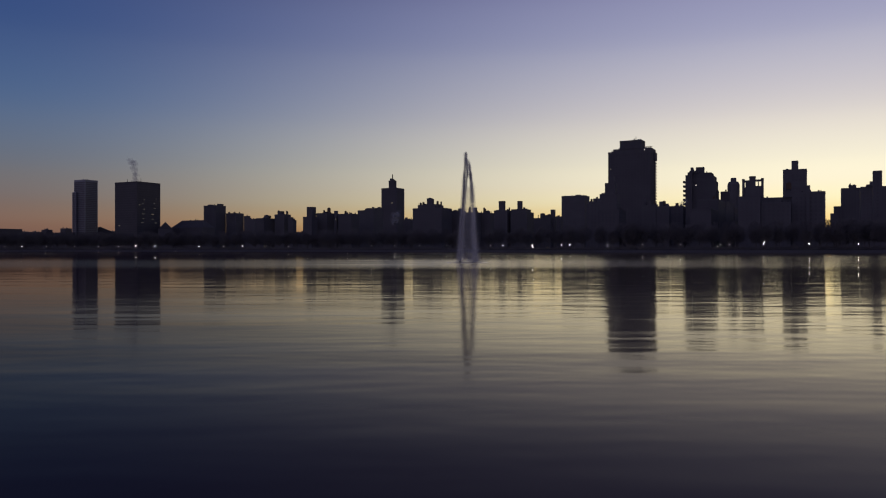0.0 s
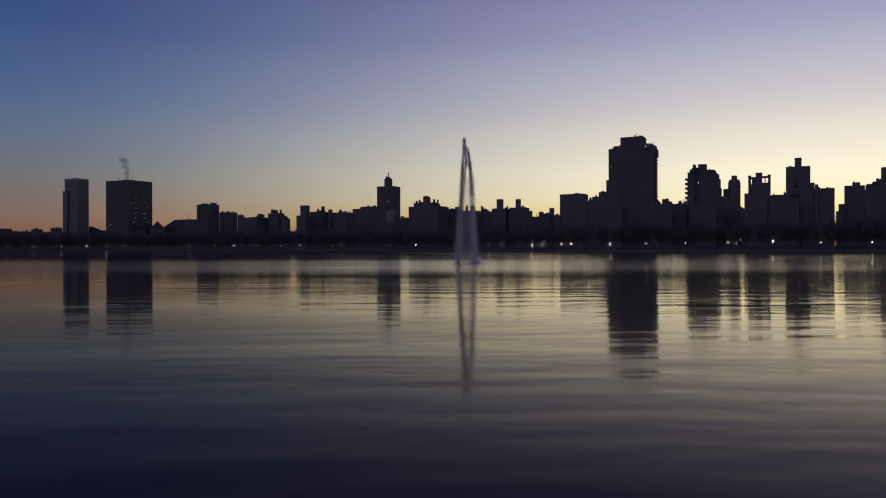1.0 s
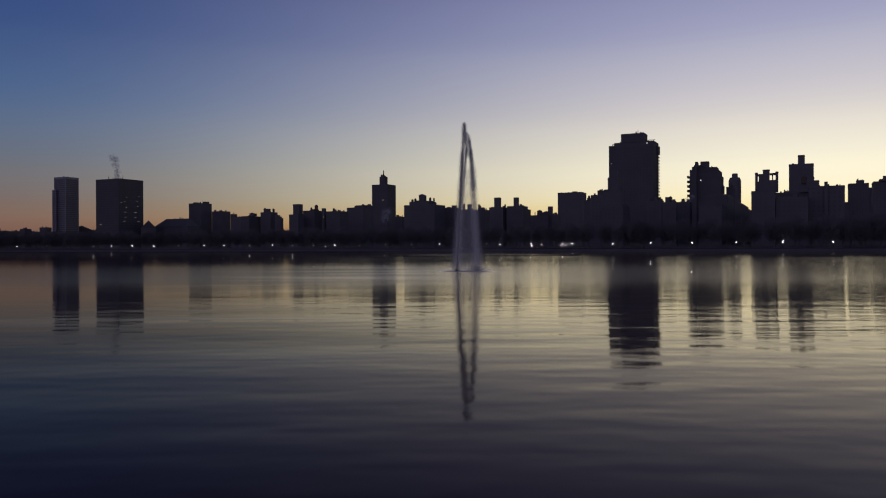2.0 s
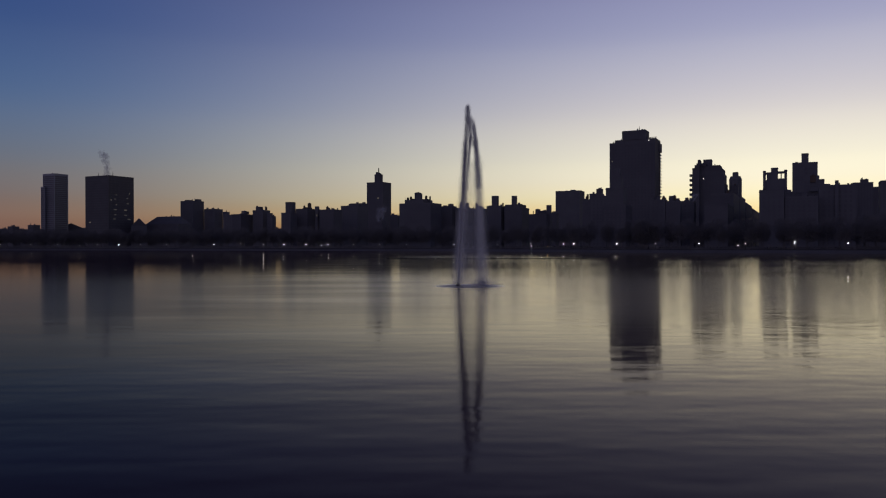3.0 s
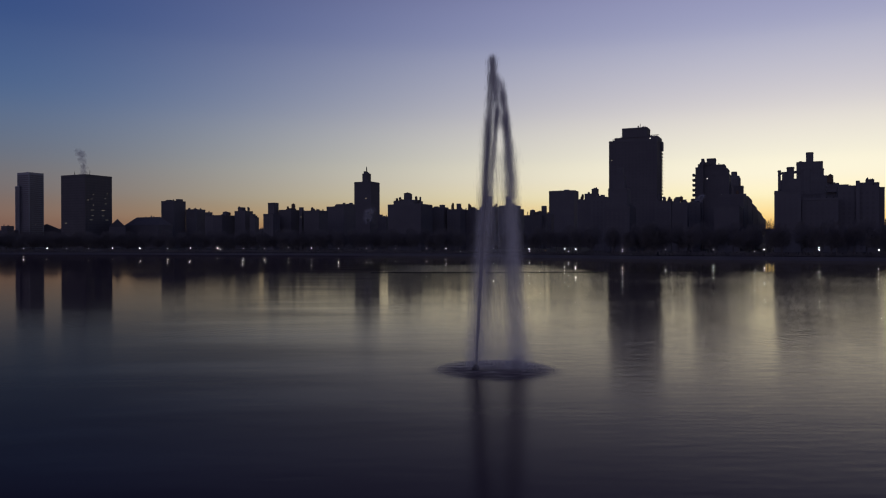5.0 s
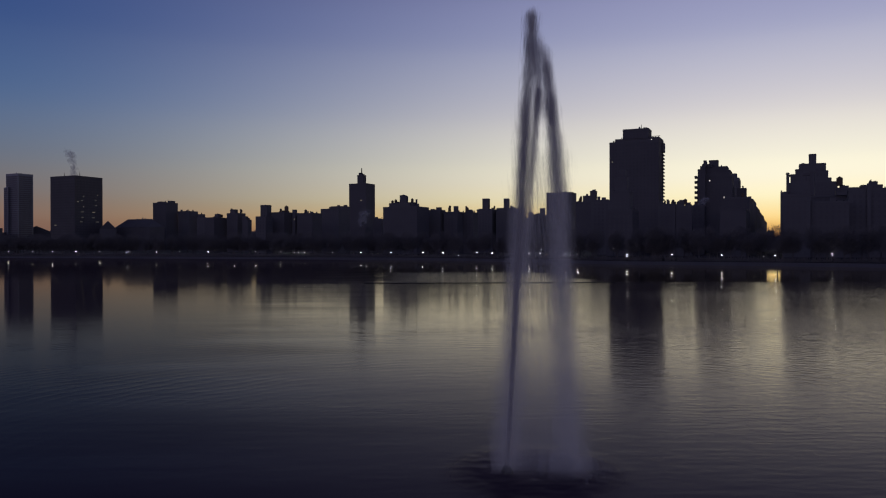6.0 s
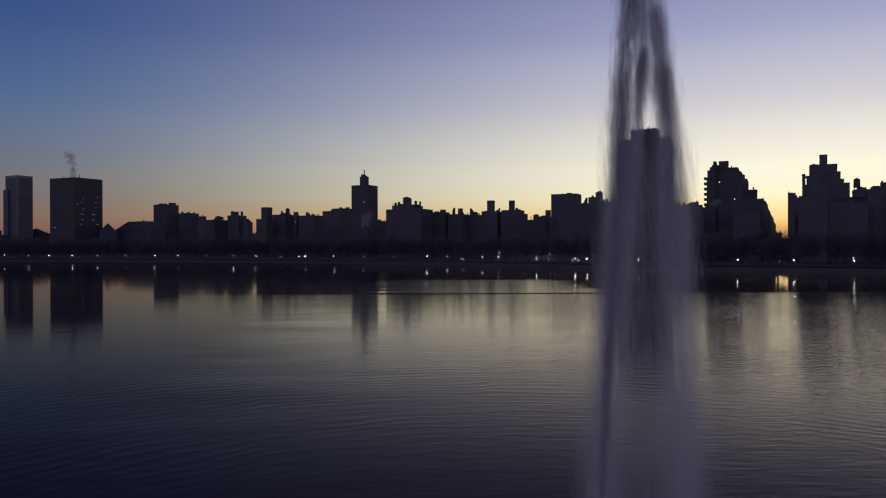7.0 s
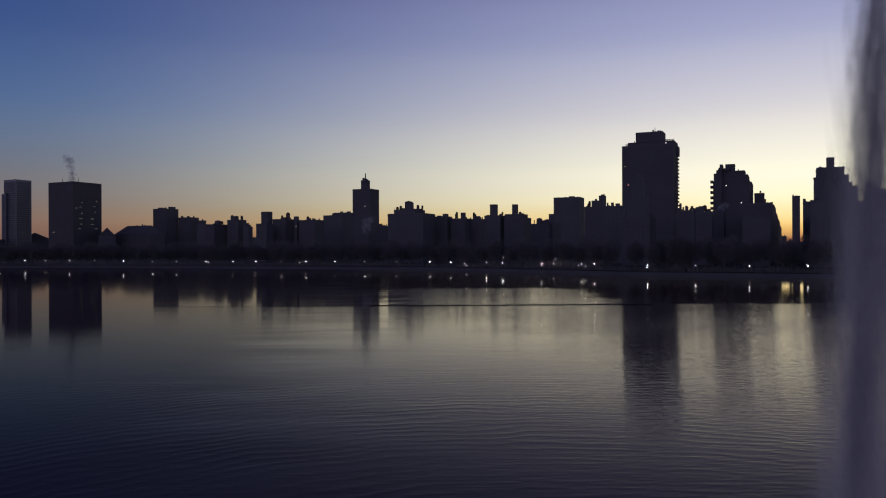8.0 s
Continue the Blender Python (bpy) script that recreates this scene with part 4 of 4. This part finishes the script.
def undergrowth():
    """Leafless shrubs behind the track, one tangle along the whole bank."""
    rnd = random.Random(31)
    verts, faces = [], []
    for i in range(26000):
        p, nn = shore_at(rnd.random())
        q = p + nn * rnd.uniform(9.0, 15.5)
        h = rnd.uniform(0.9, 2.6) + 2.8 * rnd.random() ** 3
        lean = Vector((rnd.gauss(0, .5), rnd.gauss(0, .5), 1)).normalized() * h
        w = rnd.uniform(0.08, 0.25)
        k = len(verts)
        verts += [(q.x - w, q.y, 2.1), (q.x + w, q.y, 2.1), (q.x, q.y + w, 2.1), (q.x + lean.x, q.y + lean.y, 2.1 + lean.z)]
        faces += [(k, k + 1, k + 3), (k + 1, k + 2, k + 3), (k + 2, k, k + 3)]
    ob = mesh_part("undergrowth", verts, faces, TWIGS)
    tagged(ob, "dark tangle of leafless shrubs behind the track", "shrubs", "", "stuff")


undergrowth()


# ---------------------------------------------------------------- lamps round the lake
def make_lamp():
    ob = thing("street_lamp", 0, 0, 0, 0, "lit cast-iron park lamp on the track", "street lamp", "lamps round the lake")
    bm = bmesh.new()
    add_tube(bm, [(0, 0, 0), (0, 0, 0.5), (0, 0, 0.6), (0, 0, 3.3)], [0.2, 0.17, 0.08, 0.06], 8)
    part("post", bm, IRON, ob)
    bm = bmesh.new()
    bmesh.ops.create_icosphere(bm, subdivisions=2, radius=0.155, matrix=Matrix.Translation((0, 0, 3.65)))
    part("globe", bm, LAMP_GLOW, ob, "glowing lamp globe")
    bm = bmesh.new()
    add_tube(bm, [(0, 0, 3.98), (0, 0, 4.05), (0, 0, 4.3)], [0.2, 0.18, 0.03], 8)
    part("cap", bm, IRON, ob)
    return ob


def set_lamps():
    lamp = make_lamp()
    spots = [(-488, 820), (-473, 828), (-448, 832), (-414, 828), (-384.1, 822.6), (-363.3, 825.7), (-337.5, 810.9), (-315.8, 809.4), (-290.9, 802.5), (-262.2, 793.8), (-232.2, 781.2), (-209.6, 772.9), (-181.4, 761.4),
             (-158.5, 758.5), (-135.4, 739.5), (-115.6, 742.4), (-93.3, 727.9), (-69.4, 717.4), (-45.3, 705.8), (-21.1, 698.0), (4.0, 689.4)]
    spots += [(19.0, 673.3), (42.5, 648.0), (52.6, 637.1), (74.8, 611.5), (95.1, 586.7), (101.0, 579.5), (124.3, 551.2), (146.8, 538.8), (170.3, 524.9), (193.8, 510.6), (216.8, 495.4), (239.2, 478.4), (262, 462), (285, 445)]
    for i, (x, y) in enumerate(spots):
        m = pose(x, y, 2.25)
        if i == 0:
            lamp.matrix_basis = m
        else:
            copy_thing(lamp, m)


set_lamps()


def road_lights():
    """Brighter and warmer lamps at the gate and on the avenue behind the trees."""
    cool = ((-156.4, 775, 3.4, 0.14), (-189.7, 800, 4.1, 0.12), (-106.7, 760, 5.2, 0.20), (-103.6, 760, 4.9, 0.18), (-43.2, 735, 6.0, 0.16), (-14.4, 735, 6.8, 0.13), (30.0, 690, 4.8, 0.22),
            (31.0, 680, 3.3, 0.40), (35.4, 672, 2.8, 0.17), (58.9, 690, 8.4, 0.22), (69.6, 632, 3.0, 0.22), (77.8, 630, 4.2, 0.42), (85.5, 630, 5.6, 0.24), (90.3, 650, 8.4, 0.12),
            (96.1, 600, 4.4, 0.15), (100.3, 600, 4.4, 0.20), (129.2, 600, 9.2, 0.14), (122.6, 546, 4.6, 0.20), (-351.1, 832, 4.2, 0.12), (229.6, 600, 10.7, 0.16), (205.8, 550, 4.4, 0.20),
            (219.2, 560, 5.4, 0.20), (228.4, 575, 8.3, 0.22), (219.2, 500, 7.0, 0.28))
    warm_ones = ((88.0, 640, 4.3, 0.24), (92.0, 640, 4.2, 0.24))
    for x, y, h, warm, r in [(x, y, h, False, r) for x, y, h, r in cool] + [(x, y, h, True, r) for x, y, h, r in warm_ones]:
        ob = thing("street_lamp", x, y, 2.6, 0, "lit street lamp on a plain steel pole", "street lamp", "street lamps behind the trees")
        bm = bmesh.new()
        add_tube(bm, [(0, 0, 0), (0, 0, h - 2.6)], [0.1, 0.06], 6)
        part("pole", bm, IRON, ob)
        bm = bmesh.new()
        r *= 0.36
        bmesh.ops.create_icosphere(bm, subdivisions=2, radius=r, matrix=Matrix.Translation((0, 0, h - 2.6 + r)))
        part("globe", bm, WARM_GLOW if warm else LAMP_GLOW, ob, "glowing lamp head")


road_lights()


def path_lights():
    """A row of dim low lights beside the gate path."""
    for i in range(11):
        ob = thing("path_light", 54 + 3.3 * i, 660 - 2.4 * i, 2.4, 0, "dim low path light on a short post", "path light", "low lights beside the path")
        bm = bmesh.new()
        add_tube(bm, [(0, 0, 0), (0, 0, 0.85)], [0.06, 0.05], 6)
        part("post", bm, IRON, ob)
        bm = bmesh.new()
        add_tube(bm, [(0, 0, 0.85), (0, 0, 1.0)], [0.06, 0.06], 8)
        part("lens", bm, FAINT_GLOW, ob, "small glowing lens")


path_lights()


# ---------------------------------------------------------------- the fountain
def streaks(rnd, count, place, width, length):
    """Many thin falling or rising threads of water, each a slim blade pointed at both ends."""
    verts, faces = [], []
    for i in range(count):
        x, y, z, vx, vy, vz = place(rnd)
        w, h = width(rnd), length(rnd)
        d = Vector((vx, vy, vz)).normalized() * h / 2
        t = rnd.uniform(0, 3.14)
        ax, ay = math.cos(t) * w / 2, math.sin(t) * w / 2
        k = len(verts)
        verts += [(x - d.x, y - d.y, max(z - d.z, 0.01)), (x + ax, y + ay, z), (x + d.x, y + d.y, max(z + d.z, 0.01)), (x - ax, y - ay, z)]
        faces.append((k, k + 1, k + 2, k + 3))
    return verts, faces


TOP = 23.1


def jet_x(z):
    return 1.25 * z / TOP


def build_fountain():
    fx, fy = FOUNTAIN
    ob = thing("fountain", fx, fy, 0.0, 0, "tall single-jet lake fountain with spray drifting sideways", "fountain")
    rnd = random.Random(5)
    bm = bmesh.new()
    add_tube(bm, [(0, 0, -0.6), (0, 0, 0.1), (0, 0, 0.35)], [0.35, 0.3, 0.12], 12)
    part("nozzle", bm, IRON, ob)

    def rising(r):
        z = TOP * r.random() ** 0.8
        s = 0.05 + 0.15 * (z / TOP) ** 1.5
        return jet_x(z) + r.gauss(0, s), r.gauss(0, s), z, 0.07, 0, 1
    v, f = streaks(rnd, 8000, rising, lambda r: r.uniform(0.008, 0.022), lambda r: r.uniform(0.4, 1.1))
    mesh_part("jet", v, f, JET, ob, "dense rising water jet", "stuff")

    def strand(r):
        # ropes of water that break from the crown: inner fall, windward crown, outer fall
        pick = r.random()
        if pick < 0.32:
            k = r.random() ** 1.2
            x, z, s = 1.62 - 0.85 * k, 19.3 - 9.5 * k, 0.08 + 0.14 * k
        elif pick < 0.55:
            k = r.random()
            x, z, s = 1.35 + 0.75 * k + r.uniform(-0.25, 0.1) * (1 - k), 21.9 - 0.8 * k - 3.4 * r.random() ** 1.2, 0.16
        elif pick < 0.90:
            k = r.random() ** 1.1
            x, z, s = 2.02 + 0.68 * k ** 0.8, 20.6 - 8.0 * k, 0.11 + 0.16 * k
        else:
            k = r.random()
            x, z, s = jet_x(TOP) + 0.25 * k, TOP * (1.0 - 0.14 * k), 0.10 + 0.1 * k
        return x + r.gauss(0, s), r.gauss(0, s * 1.8), z, 0.06, 0, -1
    v, f = streaks(rnd, 15000, strand, lambda r: r.uniform(0.006, 0.014), lambda r: r.uniform(0.5, 1.2))
    mesh_part("falling_stream", v, f, ROPE, ob, "falling stream of water drops", "stuff")

    def veil(r):
        # thin columns of drops: round the jet, below the outer fall, and a faint sheet between
        pick = r.random()
        if pick < 0.36:
            z = TOP * 0.80 * r.random() ** 1.2
            low = 1 - z / TOP
            x, d = jet_x(z) - 0.05 * low + r.gauss(0, 0.14 + 0.30 * low), 0.3
        elif pick < 0.74:
            z = 19.0 * r.random() ** 1.25
            low = 1 - z / 19.0
            x, d = 2.2 + 1.05 * low ** 0.8 + r.gauss(0, 0.16 + 0.34 * low), 0.7
        else:
            z = 16.0 * r.random() ** 1.2
            low = 1 - z / 16.0
            x, d = jet_x(z) + (2.9 - 0.6 * (1 - low)) * r.random() + r.gauss(0, 0.2), 0.8
        return x, r.gauss(0, d * low + 0.15), z, 0.07, 0, -1
    v, f = streaks(rnd, 62000, veil, lambda r: r.uniform(0.004, 0.0095), lambda r: r.uniform(0.8, 2.2))
    mesh_part("falling_spray", v, f, SPRAY, ob, "thin veil of falling spray", "stuff")

    def splash(r):
        a, d = r.uniform(0, math.tau), abs(r.gauss(0, 1.5))
        return 3.1 + math.cos(a) * d * 0.75, math.sin(a) * d * 0.75, abs(r.gauss(0, 0.45)) + 0.02, r.gauss(0, .4), r.gauss(0, .4), 1
    v, f = streaks(rnd, 9000, splash, lambda r: r.uniform(0.012, 0.03), lambda r: r.uniform(0.08, 0.25))
    mesh_part("splash", v, f, SPRAY, ob, "low splash where the spray lands", "stuff")


build_fountain()


# ---------------------------------------------------------------- steam over the roofs
def steam(x, y, z, h, r, lean, label, seed, mat=STEAM, count=120):
    """Drifting vapour: many small faint flakes, thick at the vent and thinning out upwards."""
    ob = thing("steam_plume", x, y, z, 0, label, "steam")
    rnd = random.Random(seed)
    verts, faces = [], []
    for i in range(count):
        k = rnd.random() ** 0.95
        wide = r * (0.5 + 0.2 * k)
        curl = noise.noise(Vector((k * 2.2, seed * 1.7, 0))) * r * 0.5 * k
        p = Vector((lean * k ** 3 * h + curl + rnd.uniform(-wide, wide), rnd.uniform(-wide, wide), max(0.0, k * h)))
        if noise.noise(p / r * 1.3 + Vector((seed, 0, 0))) < -0.5 * (1.2 - k) or p.z < 0.02:
            continue
        w = rnd.uniform(0.55, 0.75) * r
        n1 = Vector((rnd.gauss(0, 1), rnd.gauss(0, 1), rnd.gauss(0, 1))).normalized() * w
        n2 = n1.cross(Vector((rnd.gauss(0, 1), rnd.gauss(0, 1), rnd.gauss(0, 1)))).normalized() * w
        b = len(verts)
        verts += [tuple(q) for q in (p + n1, p + 0.7 * (n1 + n2), p + n2, p + 0.7 * (n2 - n1), p - n1, p - 0.7 * (n1 + n2), p - n2, p + 0.7 * (n1 - n2))]
        faces.append(tuple(range(b, b + 8)))
    base = [(0.3 * r * math.cos(a), 0.3 * r * math.sin(a), 0.0) for a in (0.0, 2.1, 4.2)]
    faces.append((len(verts), len(verts) + 1, len(verts) + 2))
    mesh_part("vapour", verts + base, faces, mat, ob, "thin drifting vapour", "stuff")


steam(-540, 1296, 119.8, 42, 6.6, -0.22, "thin grey steam plume above the hospital roof", 3, STEAM, 85)
steam(229, 707, 42.4, 6.5, 3.4, 1.0, "pale wisp of steam from a low roof", 4, WISP, 60)
building("small brick town house with a steaming chimney", BRICK, [(-57.4, 900, 10, 9, 30.2)], lit=0, seed=97)
steam(-57.4, 899, 30.9, 17, 5.5, 0.1, "faint steam drifting above the houses", 6, WISP, 60)


def boom():
    """A thin floating boom that lies across the calm water's edge."""
    ob = thing("floating_boom", 20, 340, 0.0, 0, "thin dark boom floating across the lake", "boom")
    bm = bmesh.new()
    add_tube(bm, [(-36 + 4 * i, 0.35 * math.sin(i * 1.3), 0.05) for i in range(20)], [0.14] * 20, 6)
    part("pipe", bm, IRON, ob)
    for i in range(0, 20, 3):
        bm = bmesh.new()
        bmesh.ops.create_icosphere(bm, subdivisions=1, radius=0.24, matrix=Matrix.Translation((-36 + 4 * i, 0.35 * math.sin(i * 1.3), 0.08)))
        part("float", bm, IRON, ob)


boom()
